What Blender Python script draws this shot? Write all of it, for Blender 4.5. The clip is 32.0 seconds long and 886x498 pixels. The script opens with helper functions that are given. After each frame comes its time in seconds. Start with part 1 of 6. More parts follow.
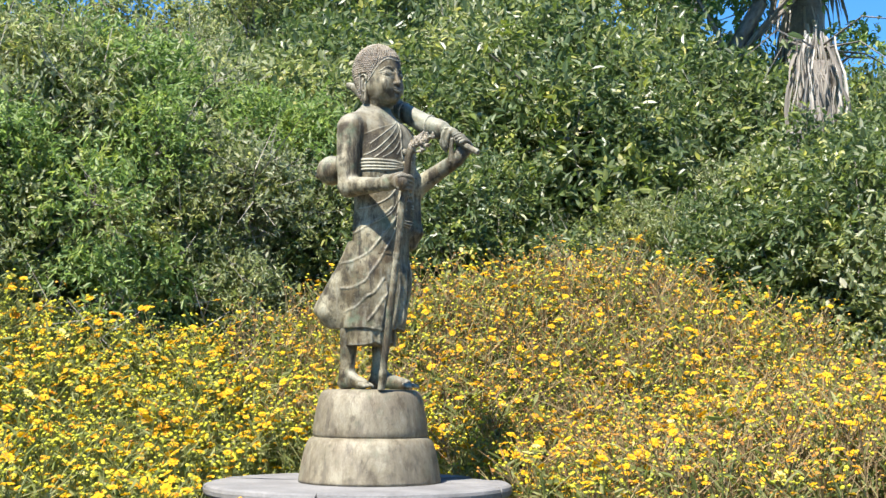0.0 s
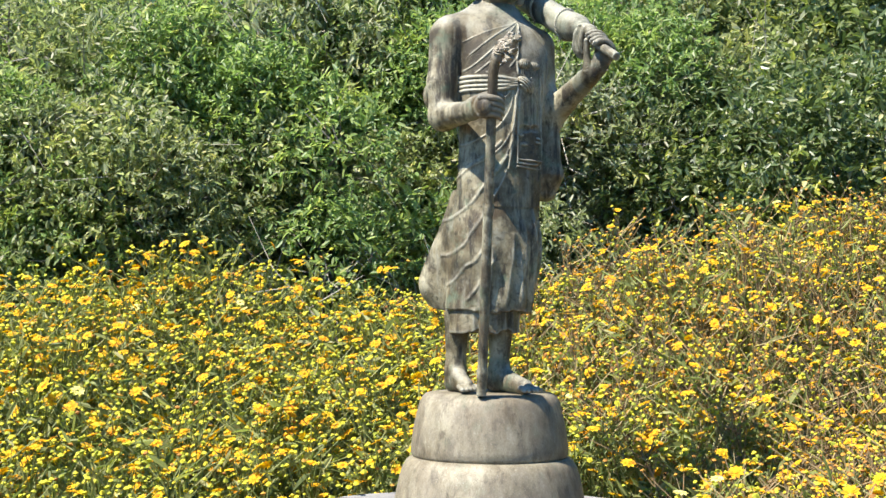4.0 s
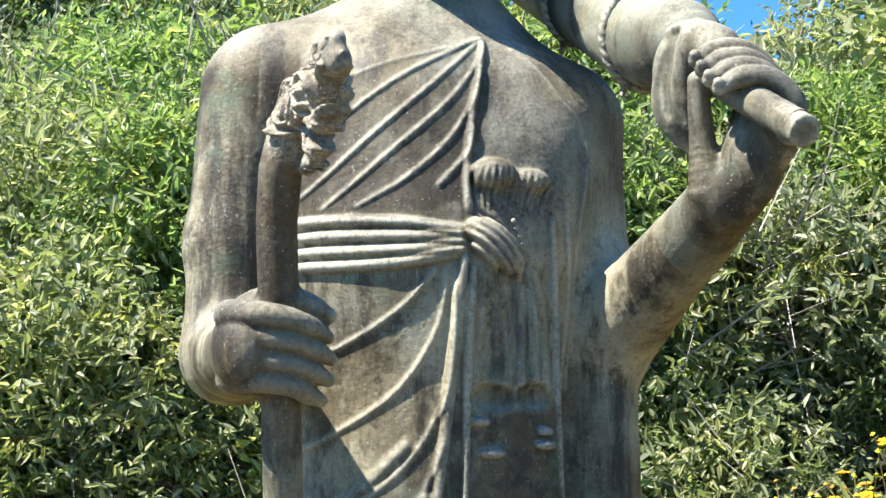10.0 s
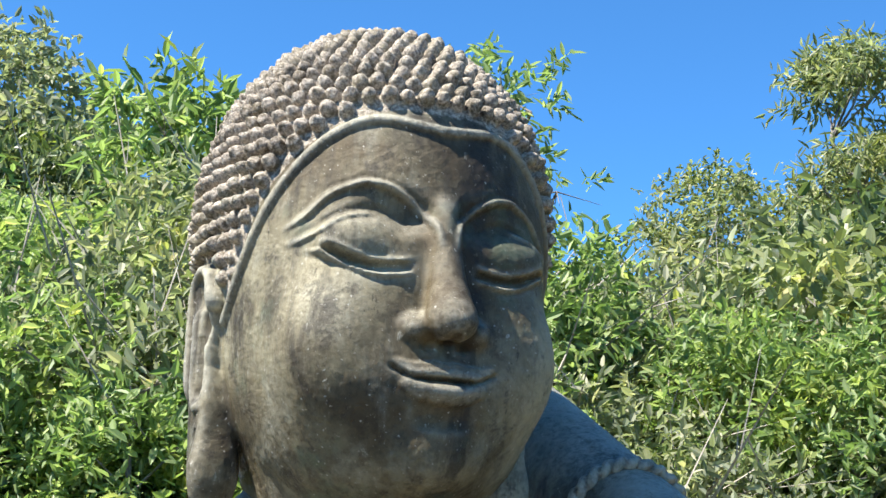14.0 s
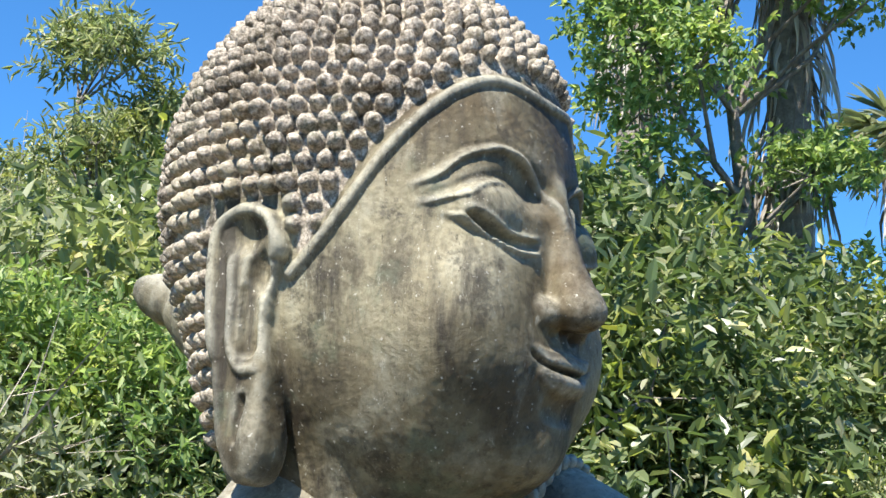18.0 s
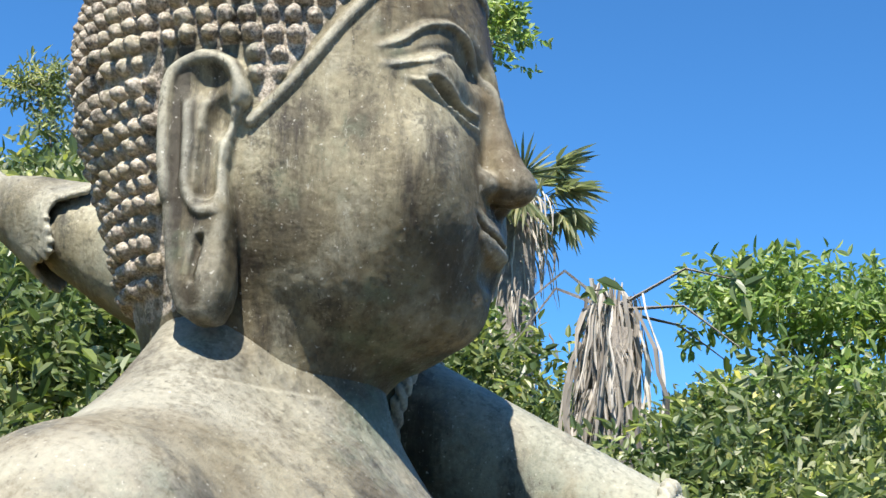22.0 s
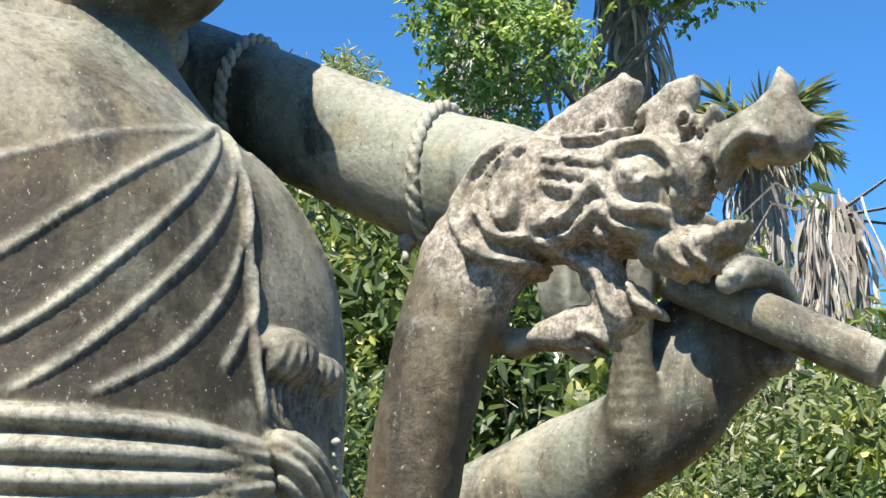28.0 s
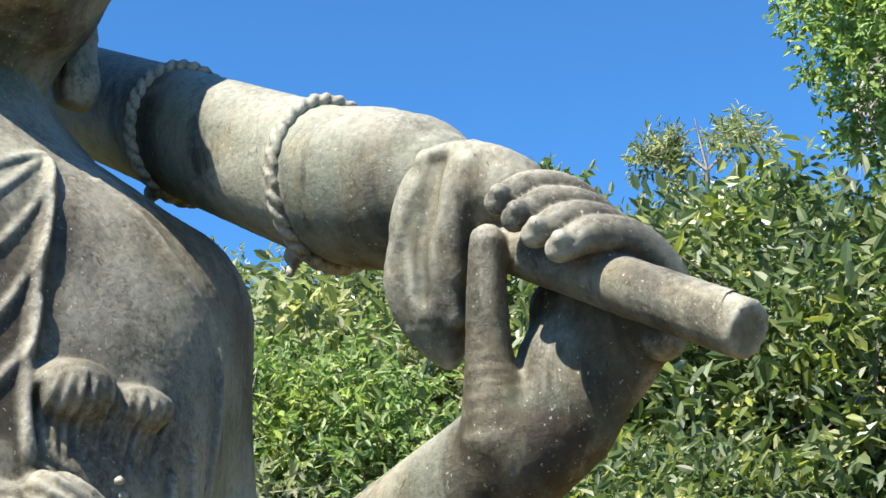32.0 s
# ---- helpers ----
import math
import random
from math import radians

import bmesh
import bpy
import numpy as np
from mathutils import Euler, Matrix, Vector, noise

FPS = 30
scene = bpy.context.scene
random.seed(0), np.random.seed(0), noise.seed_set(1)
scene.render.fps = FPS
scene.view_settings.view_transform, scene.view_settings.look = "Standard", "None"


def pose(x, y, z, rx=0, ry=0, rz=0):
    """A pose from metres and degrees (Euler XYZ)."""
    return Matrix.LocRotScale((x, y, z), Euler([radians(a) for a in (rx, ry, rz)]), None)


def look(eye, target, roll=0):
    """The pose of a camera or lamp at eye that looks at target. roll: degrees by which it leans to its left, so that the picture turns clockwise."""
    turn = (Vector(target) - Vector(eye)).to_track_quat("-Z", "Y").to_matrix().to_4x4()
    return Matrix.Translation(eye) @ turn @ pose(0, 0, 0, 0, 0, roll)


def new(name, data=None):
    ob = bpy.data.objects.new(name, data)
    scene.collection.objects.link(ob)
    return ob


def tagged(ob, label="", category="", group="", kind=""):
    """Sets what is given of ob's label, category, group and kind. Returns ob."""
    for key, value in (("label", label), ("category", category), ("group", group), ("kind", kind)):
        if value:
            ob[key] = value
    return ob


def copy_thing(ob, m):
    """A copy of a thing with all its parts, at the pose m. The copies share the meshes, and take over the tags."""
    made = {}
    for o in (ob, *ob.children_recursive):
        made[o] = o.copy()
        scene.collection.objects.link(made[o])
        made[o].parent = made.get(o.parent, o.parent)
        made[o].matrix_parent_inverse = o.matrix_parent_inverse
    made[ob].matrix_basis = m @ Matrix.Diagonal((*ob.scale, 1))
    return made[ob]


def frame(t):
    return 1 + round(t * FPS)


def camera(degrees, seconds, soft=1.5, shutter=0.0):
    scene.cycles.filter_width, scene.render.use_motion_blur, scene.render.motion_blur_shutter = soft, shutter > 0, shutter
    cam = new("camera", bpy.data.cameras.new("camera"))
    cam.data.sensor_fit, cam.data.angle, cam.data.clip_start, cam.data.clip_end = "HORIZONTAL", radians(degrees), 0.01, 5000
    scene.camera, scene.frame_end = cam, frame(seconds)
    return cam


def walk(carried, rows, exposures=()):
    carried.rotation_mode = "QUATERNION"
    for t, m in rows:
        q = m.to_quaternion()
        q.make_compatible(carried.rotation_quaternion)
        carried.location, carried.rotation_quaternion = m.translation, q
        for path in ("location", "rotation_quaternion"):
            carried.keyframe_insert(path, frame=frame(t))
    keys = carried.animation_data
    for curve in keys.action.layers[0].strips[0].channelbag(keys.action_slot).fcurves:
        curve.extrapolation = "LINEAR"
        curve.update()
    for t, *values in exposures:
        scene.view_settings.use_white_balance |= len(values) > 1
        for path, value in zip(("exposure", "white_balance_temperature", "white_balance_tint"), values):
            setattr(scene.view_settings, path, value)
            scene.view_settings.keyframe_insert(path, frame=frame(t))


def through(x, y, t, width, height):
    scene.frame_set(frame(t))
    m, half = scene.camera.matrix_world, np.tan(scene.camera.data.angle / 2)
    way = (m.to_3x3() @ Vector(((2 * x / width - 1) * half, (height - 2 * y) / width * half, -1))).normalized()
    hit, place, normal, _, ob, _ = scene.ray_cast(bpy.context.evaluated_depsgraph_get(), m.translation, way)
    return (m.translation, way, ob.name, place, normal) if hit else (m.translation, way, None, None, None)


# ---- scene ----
cam = camera(35.14, 32.0)
PATH = [
    (0, (-4.644, -3.953, 0.886), (-3.077, -2.725, 1.076), 0.49),
    (0.5, (-4.432, -4.019, 0.893), (-2.916, -2.728, 1.077), 0.42),
    (1, (-4.207, -4.108, 0.906), (-2.754, -2.743, 1.077), 0.47),
    (1.5, (-3.937, -4.080, 0.908), (-2.554, -2.644, 1.070), 0.49),
    (2, (-3.633, -4.064, 0.932), (-2.331, -2.554, 1.085), 0.43),
    (2.5, (-3.349, -3.993, 1.005), (-2.105, -2.431, 1.123), 0.48),
    (3, (-3.048, -3.933, 1.011), (-1.876, -2.317, 1.124), 0.54),
    (3.5, (-2.584, -3.905, 1.063), (-1.544, -2.200, 1.164), 0.38),
    (4, (-2.243, -3.808, 1.123), (-1.298, -2.047, 1.207), 0.36),
    (4.5, (-1.892, -3.676, 1.075), (-1.035, -1.873, 1.192), 0.49),
    (6.5, (-1.032, -2.825, 1.247), (-0.328, -0.955, 1.314), -0.01),
    (7, (-0.855, -2.521, 1.288), (-0.180, -0.640, 1.360), -0.13),
    (7.5, (-0.705, -2.271, 1.339), (-0.064, -0.379, 1.424), -0.19),
    (8, (-0.548, -2.025, 1.387), (0.065, -0.124, 1.489), -0.12),
    (8.5, (-0.460, -1.797, 1.451), (0.132, 0.109, 1.583), 0.13),
    (9, (-0.450, -1.577, 1.519), (0.131, 0.330, 1.690), 0.14),
    (9.5, (-0.425, -1.402, 1.605), (0.152, 0.501, 1.817), 0.20),
    (10, (-0.355, -1.255, 1.663), (0.226, 0.642, 1.916), 0.54),
    (10.5, (-0.277, -1.118, 1.728), (0.315, 0.771, 2.013), 0.72),
    (11, (-0.252, -0.987, 1.800), (0.363, 0.892, 2.100), 1.14),
    (11.5, (-0.229, -0.852, 1.879), (0.420, 1.011, 2.211), 1.93),
    (12, (-0.196, -0.773, 1.956), (0.477, 1.076, 2.310), 1.99),
    (12.5, (-0.150, -0.687, 2.034), (0.538, 1.149, 2.428), 2.25),
    (13, (-0.149, -0.647, 2.076), (0.544, 1.179, 2.509), 2.14),
    (13.5, (-0.178, -0.645, 2.082), (0.525, 1.169, 2.546), 2.14),
    (15.5, (-0.339, -0.574, 2.075), (0.718, 1.062, 2.528), 2.66),
    (16, (-0.380, -0.526, 2.074), (0.797, 1.024, 2.535), 2.83),
    (16.5, (-0.410, -0.489, 2.075), (0.880, 0.966, 2.541), 3.00),
    (17, (-0.434, -0.431, 2.069), (0.965, 0.916, 2.545), 3.10),
    (17.5, (-0.482, -0.372, 2.066), (1.018, 0.858, 2.551), 3.40),
    (18, (-0.529, -0.318, 2.077), (1.092, 0.753, 2.554), 3.35),
    (18.5, (-0.546, -0.280, 2.068), (1.138, 0.675, 2.571), 3.54),
    (19, (-0.571, -0.243, 2.075), (1.171, 0.593, 2.589), 3.67),
    (19.5, (-0.597, -0.212, 2.077), (1.188, 0.523, 2.601), 3.65),
    (20, (-0.628, -0.185, 2.075), (1.183, 0.474, 2.609), 3.58),
    (20.5, (-0.642, -0.173, 2.054), (1.185, 0.433, 2.595), 3.43),
    (21, (-0.630, -0.165, 2.038), (1.206, 0.409, 2.584), 3.43),
    (21.5, (-0.612, -0.172, 2.012), (1.229, 0.385, 2.559), 3.37),
    (22, (-0.602, -0.176, 1.985), (1.241, 0.374, 2.532), 3.37),
    (22.5, (-0.600, -0.179, 1.959), (1.244, 0.369, 2.505), 3.42),
    (23, (-0.575, -0.212, 1.938), (1.270, 0.335, 2.483), 3.52),
    (23.5, (-0.556, -0.238, 1.919), (1.288, 0.310, 2.463), 3.51),
    (24, (-0.545, -0.256, 1.899), (1.297, 0.301, 2.442), 3.42),
    (24.5, (-0.539, -0.278, 1.874), (1.298, 0.298, 2.416), 3.31),
    (25, (-0.525, -0.298, 1.853), (1.304, 0.306, 2.393), 3.22),
    (25.5, (-0.517, -0.316, 1.829), (1.302, 0.320, 2.367), 3.17),
    (26, (-0.500, -0.334, 1.806), (1.308, 0.335, 2.340), 3.27),
    (26.5, (-0.499, -0.367, 1.791), (1.294, 0.341, 2.324), 3.33),
    (28.5, (-0.577, -0.521, 1.748), (1.092, 0.460, 2.252), -1.41),
    (29, (-0.543, -0.570, 1.737), (1.063, 0.503, 2.258), -1.79),
    (29.5, (-0.525, -0.597, 1.743), (1.005, 0.571, 2.287), -2.03),
    (30, (-0.507, -0.612, 1.737), (0.950, 0.636, 2.305), -2.05),
    (30.5, (-0.451, -0.640, 1.732), (0.946, 0.665, 2.321), -2.04),
    (31, (-0.387, -0.661, 1.734), (0.966, 0.681, 2.340), -1.94),
    (31.5, (-0.329, -0.664, 1.729), (1.000, 0.698, 2.346), -2.00),
    (32, (-0.274, -0.658, 1.743), (1.050, 0.707, 2.365), -1.94),
]
LIGHTER = [(0, 1.38), (4, 1.48), (7, 1.64), (9, 1.82), (11, 1.54), (13, 1.47), (17, 1.44), (20, 1.28), (22, 1.24), (25, 1.3), (29, 1.34), (32, 1.42)]
walk(cam, [(t, look(eye, target, roll)) for t, eye, target, roll in PATH], LIGHTER)
# ---- world ----
SUN_FROM = Vector((-0.555, -0.055, 0.83)).normalized()
world = bpy.data.worlds.new("sky")
scene.world = world
world.use_nodes = True
wn = world.node_tree.nodes
sky = wn.new("ShaderNodeTexSky")
sky.sky_type, sky.sun_disc = "NISHITA", False
sky.sun_elevation = math.asin(SUN_FROM.z)
sky.sun_rotation = math.atan2(SUN_FROM.x, SUN_FROM.y)
sky.air_density, sky.dust_density, sky.ozone_density = 1.0, 0.0, 4.0
sky.altitude = 1500
deep = wn.new("ShaderNodeMix")  # clear, deep blue air
deep.data_type, deep.blend_type = "RGBA", "MULTIPLY"
deep.inputs[0].default_value = 1.0
deep.inputs[7].default_value = (0.5, 1.02, 1.35, 1)
world.node_tree.links.new(sky.outputs[0], deep.inputs[6])
world.node_tree.links.new(deep.outputs[2], wn["Background"].inputs[0])
wn["Background"].inputs[1].default_value = 0.07
sun = new("sun", bpy.data.lights.new("sun", "SUN"))
sun.data.energy, sun.data.angle, sun.data.color = 5.0, radians(0.53), (1.0, 0.95, 0.87)
sun.matrix_world = look(SUN_FROM * 30, (0, 0, 0))

# ---- materials ----


def material(name, rough=0.8, metal=0.0):
    m = bpy.data.materials.new(name)
    m.use_nodes = True
    b = m.node_tree.nodes["Principled BSDF"]
    b.inputs["Roughness"].default_value, b.inputs["Metallic"].default_value = rough, metal
    return m, m.node_tree.nodes, m.node_tree.links, b


def noise_tex(nodes, links, scale, detail=6.0, rough=0.6, stretch=(1, 1, 1)):
    co = nodes.new("ShaderNodeTexCoord")
    mp = nodes.new("ShaderNodeMapping")
    mp.inputs["Scale"].default_value = stretch
    links.new(co.outputs["Object"], mp.inputs["Vector"])
    n = nodes.new("ShaderNodeTexNoise")
    n.inputs["Scale"].default_value, n.inputs["Detail"].default_value, n.inputs["Roughness"].default_value = scale, detail, rough
    links.new(mp.outputs[0], n.inputs["Vector"])
    return n.outputs["Fac"]


def ramp(nodes, links, fac, stops):
    r = nodes.new("ShaderNodeValToRGB")
    while len(r.color_ramp.elements) < len(stops):
        r.color_ramp.elements.new(0.5)
    for e, (p, c) in zip(r.color_ramp.elements, stops):
        e.position, e.color = p, (*c, 1) if len(c) == 3 else c
    links.new(fac, r.inputs[0])
    return r.outputs[0]


def mix(nodes, links, fac, a, b, how="MIX"):
    m = nodes.new("ShaderNodeMix")
    m.data_type, m.blend_type = "RGBA", how
    for k, v in ((0, fac), (6, a), (7, b)):
        if isinstance(v, (int, float)):
            m.inputs[k].default_value = v
        elif isinstance(v, tuple):
            m.inputs[k].default_value = (*v, 1)
        else:
            links.new(v, m.inputs[k])
    return m.outputs[2]


def bump(nodes, links, bsdf, height, strength, dist):
    b = nodes.new("ShaderNodeBump")
    b.inputs["Strength"].default_value, b.inputs["Distance"].default_value = strength, dist
    links.new(height, b.inputs["Height"])
    links.new(b.outputs[0], bsdf.inputs["Normal"])


def make_bronze(name, pale=0.0):
    """Bronze weathered to dark olive brown, rubbed pale on raised edges with light painted there and on upward faces,
    with lime crust, runs, patina mixed with painted shade, and pits.
    """
    m, n, l, b = material(name, 0.5, 0.08)
    b.inputs["Specular IOR Level"].default_value = 0.26
    big = noise_tex(n, l, 7, 8, 0.62)
    cloud = noise_tex(n, l, 17, 8, 0.66, (1, 1, 0.7))
    run = noise_tex(n, l, 26, 9, 0.66, (1, 1, 0.16))
    streak = noise_tex(n, l, 120, 7, 0.7, (1, 1, 0.06))
    blot = noise_tex(n, l, 30, 10, 0.74)
    mottle = noise_tex(n, l, 90, 8, 0.7)
    fine = noise_tex(n, l, 260, 8, 0.75)
    speck = noise_tex(n, l, 430, 3, 0.6)
    pit = noise_tex(n, l, 620, 5, 0.7)
    green = noise_tex(n, l, 10, 7, 0.68)
    stain = noise_tex(n, l, 5.5, 6, 0.62)
    wear_and_light, crust = n.new("ShaderNodeAttribute"), n.new("ShaderNodeAttribute")
    wear_and_light.attribute_name, crust.attribute_name = "wear_and_light", "crust"
    c = ramp(n, l, big, [(0.36, (0.062, 0.051, 0.029)), (0.46, (0.148, 0.125, 0.075)), (0.54, (0.235, 0.207, 0.132)), (0.64, (0.35, 0.32, 0.22))])
    c = mix(n, l, ramp(n, l, cloud, [(0.4, (0.75, 0.75, 0.75)), (0.49, (0, 0, 0))]), c, (0.036, 0.028, 0.017))
    c = mix(n, l, ramp(n, l, cloud, [(0.54, (0, 0, 0)), (0.65, (0.6, 0.6, 0.6))]), c, (0.29, 0.278, 0.21))
    c = mix(n, l, ramp(n, l, stain, [(0.5, (0, 0, 0)), (0.6, (0.65, 0.65, 0.65))]), c, (0.072, 0.046, 0.02))
    c = mix(n, l, ramp(n, l, run, [(0.38, (0.85, 0.85, 0.85)), (0.47, (0, 0, 0))]), c, (0.026, 0.021, 0.015))
    c = mix(n, l, ramp(n, l, run, [(0.57, (0, 0, 0)), (0.68, (0.4, 0.4, 0.4))]), c, (0.31, 0.298, 0.23))
    c = mix(n, l, ramp(n, l, streak, [(0.38, (0.25, 0.25, 0.25)), (0.46, (0, 0, 0))]), c, (0.036, 0.029, 0.02))
    c = mix(n, l, ramp(n, l, blot, [(0.56, (0, 0, 0)), (0.62, (0.65, 0.65, 0.65))]), c, (0.028, 0.023, 0.017))
    c = mix(n, l, ramp(n, l, mottle, [(0.36, (0.35, 0.35, 0.35)), (0.43, (0, 0, 0))]), c, (0.042, 0.034, 0.023))
    c = mix(n, l, ramp(n, l, green, [(0.55, (0, 0, 0)), (0.66, (0.55, 0.55, 0.55))]), c, (0.11, 0.155, 0.1))
    # dark patina plus painted shade on robe, umbrella and palm
    patina_shade = n.new("ShaderNodeAttribute")
    patina_shade.attribute_name = "patina_shade"
    c = mix(n, l, mix(n, l, 1.0, patina_shade.outputs["Fac"], ramp(n, l, mix(n, l, 0.5, cloud, mottle), [(0.44, (0.97, 0.97, 0.97)), (0.6, (0.6, 0.6, 0.6))]), "MULTIPLY"), c, (0.034, 0.027, 0.017))
    bloom = n.new("ShaderNodeAttribute")
    bloom.attribute_name = "verdigris"
    c = mix(n, l, mix(n, l, 1.0, bloom.outputs["Fac"], ramp(n, l, mix(n, l, 0.5, blot, run), [(0.42, (0.05, 0.05, 0.05)), (0.52, (0.85, 0.85, 0.85))]), "MULTIPLY"), c, (0.175, 0.192, 0.146))
    if pale:
        c = mix(n, l, pale, c, ramp(n, l, noise_tex(n, l, 16, 9, 0.78, (1, 1, 0.4)), [(0.36, (0.12, 0.098, 0.068)), (0.48, (0.23, 0.195, 0.14)), (0.7, (0.37, 0.325, 0.245))]))
    lime = mix(n, l, 1.0, crust.outputs["Fac"], ramp(n, l, mix(n, l, 0.5, blot, fine), [(0.42, (0.1, 0.1, 0.1)), (0.54, (0.95, 0.95, 0.95))]), "MULTIPLY")
    c = mix(n, l, lime, c, ramp(n, l, pit, [(0.38, (0.17, 0.14, 0.11)), (0.58, (0.5, 0.44, 0.36))]))
    # raised edges and upward faces paler: wear plus light put into the colour
    worn_lit = mix(n, l, 1.0, wear_and_light.outputs["Fac"], ramp(n, l, mix(n, l, 0.4, cloud, fine), [(0.38, (0.2, 0.2, 0.2)), (0.52, (0.95, 0.95, 0.95))]), "MULTIPLY")
    c = mix(n, l, worn_lit, c, (0.39, 0.375, 0.3))
    c = mix(n, l, 0.35, c, ramp(n, l, fine, [(0.39, (0.5, 0.47, 0.43)), (0.5, (1.0, 1.0, 1.0)), (0.61, (1.35, 1.33, 1.3))]), "MULTIPLY")
    scar = noise_tex(n, l, 150, 6, 0.8, (1, 1, 0.45))
    c = mix(n, l, ramp(n, l, scar, [(0.33, (0.75, 0.75, 0.75)), (0.4, (0, 0, 0))]), c, (0.03, 0.024, 0.016))
    c = mix(n, l, ramp(n, l, scar, [(0.62, (0, 0, 0)), (0.68, (0.5, 0.5, 0.5))]), c, (0.4, 0.385, 0.31))
    c = mix(n, l, ramp(n, l, speck, [(0.66, (0, 0, 0)), (0.72, (0.65, 0.65, 0.65))]), c, (0.52, 0.495, 0.42))
    l.new(c, b.inputs["Base Color"])
    rough = ramp(n, l, blot, [(0.3, (0.66, 0.66, 0.66)), (0.7, (0.44, 0.44, 0.44))])
    l.new(mix(n, l, crust.outputs["Fac"], rough, (0.85, 0.85, 0.85)), b.inputs["Roughness"])
    bump(n, l, b, mix(n, l, mix(n, l, 0.6, (0, 0, 0), crust.outputs["Fac"]), mix(n, l, 0.35, fine, blot), pit), 0.45, 0.004)
    return m


def make_simple(name, dark, light, scale, rough=0.85, fine=90, strength=0.4, dist=0.01):
    m, n, l, b = material(name, rough)
    big = noise_tex(n, l, scale, 6, 0.65)
    small = noise_tex(n, l, fine, 6, 0.7)
    c = ramp(n, l, big, [(0.3, dark), (0.7, light)])
    c = mix(n, l, 0.5, c, ramp(n, l, small, [(0.3, (0.55, 0.55, 0.55)), (0.7, (1.2, 1.2, 1.2))]), "MULTIPLY")
    l.new(c, b.inputs["Base Color"])
    bump(n, l, b, small, strength, dist)
    return m


def make_leaf(name, stops, rough=0.42, through=0.35, fresh=None):
    """Leaf colour that varies from leaf to leaf and, with fresh growth, from clump to clump, light coming through the blade."""
    m, n, l, b = material(name, rough)
    g = n.new("ShaderNodeNewGeometry")
    c = ramp(n, l, g.outputs["Random Per Island"], stops)
    if fresh:
        c = mix(n, l, ramp(n, l, noise_tex(n, l, 2.6, 3, 0.6), [(0.52, (0, 0, 0)), (0.66, (0.75, 0.75, 0.75))]), c, mix(n, l, 1.0, c, fresh, "MULTIPLY"))
    l.new(c, b.inputs["Base Color"])
    t = n.new("ShaderNodeBsdfTranslucent")
    l.new(mix(n, l, 1.0, c, (1.2, 1.3, 0.85), "MULTIPLY"), t.inputs["Color"])
    s = n.new("ShaderNodeMixShader")
    s.inputs[0].default_value = through
    l.new(b.outputs[0], s.inputs[1])
    l.new(t.outputs[0], s.inputs[2])
    l.new(s.outputs[0], n["Material Output"].inputs["Surface"])
    return m


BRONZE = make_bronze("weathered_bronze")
BRONZE_PALE = make_bronze("dusty_bronze", 0.55)
STONE = make_simple("grey_slab_stone", (0.15, 0.144, 0.138), (0.27, 0.26, 0.248), 5)
SOIL = make_simple("dry_soil", (0.09, 0.07, 0.045), (0.2, 0.165, 0.11), 1.2, 0.95, 30, 0.8, 0.05)
BARK = make_simple("grey_bark", (0.1, 0.085, 0.07), (0.3, 0.27, 0.23), 6, 0.9, 40, 0.8, 0.02)
TWIG = make_simple("dry_twig", (0.22, 0.19, 0.15), (0.42, 0.38, 0.32), 9, 0.9)
LEAF_SHRUB = make_leaf("shrub_leaf", [(0.0, (0.100, 0.124, 0.051)), (0.45, (0.206, 0.242, 0.111)), (0.8, (0.330, 0.360, 0.194)), (1.0, (0.495, 0.473, 0.344))], 0.5, 0.5, (1.6, 1.4, 0.8))
LEAF_BRIGHT = make_leaf("bright_leaf", [(0.0, (0.102, 0.163, 0.051)), (0.6, (0.222, 0.314, 0.107)), (1.0, (0.399, 0.461, 0.215))], 0.5, 0.52, (1.6, 1.3, 0.8))
LEAF_DARK = make_leaf("dark_leaf", [(0.0, (0.056, 0.088, 0.034)), (0.55, (0.117, 0.165, 0.065)), (0.85, (0.202, 0.236, 0.107)), (1.0, (0.381, 0.385, 0.276))], 0.38, 0.42, (2.4, 2.0, 0.8))
LEAF_GREY = make_leaf("grey_green_leaf", [(0.0, (0.132, 0.159, 0.092)), (0.6, (0.252, 0.284, 0.172)), (1.0, (0.396, 0.393, 0.271))], 0.55, 0.5, (1.45, 1.3, 0.9))
STEM_GREEN = make_leaf("daisy_green", [(0.0, (0.13, 0.16, 0.045)), (0.5, (0.24, 0.27, 0.080)), (1.0, (0.4, 0.385, 0.176))], 0.65, 0.5)
STEM_DRY = make_leaf("dry_stalk", [(0.0, (0.15, 0.095, 0.042)), (0.5, (0.29, 0.2, 0.095)), (1.0, (0.42, 0.33, 0.16))], 0.8, 0.25)
PETAL = make_leaf("daisy_petal", [(0.0, (0.6, 0.22, 0.002)), (0.25, (0.66, 0.34, 0.002)), (0.85, (0.7, 0.43, 0.003)), (1.0, (0.72, 0.52, 0.012))], 0.8, 0.32)
PETAL_PALE = make_leaf("cream_petal", [(0.0, (0.66, 0.54, 0.12)), (1.0, (0.72, 0.66, 0.3))], 0.8, 0.3)
SEED = make_leaf("spent_daisy_head", [(0.0, (0.24, 0.1, 0.02)), (0.5, (0.44, 0.21, 0.025)), (1.0, (0.56, 0.33, 0.04))], 0.8, 0.15)
BUD = make_leaf("daisy_bud", [(0.0, (0.3, 0.33, 0.03)), (0.5, (0.52, 0.49, 0.03)), (1.0, (0.68, 0.56, 0.035))], 0.75, 0.3)
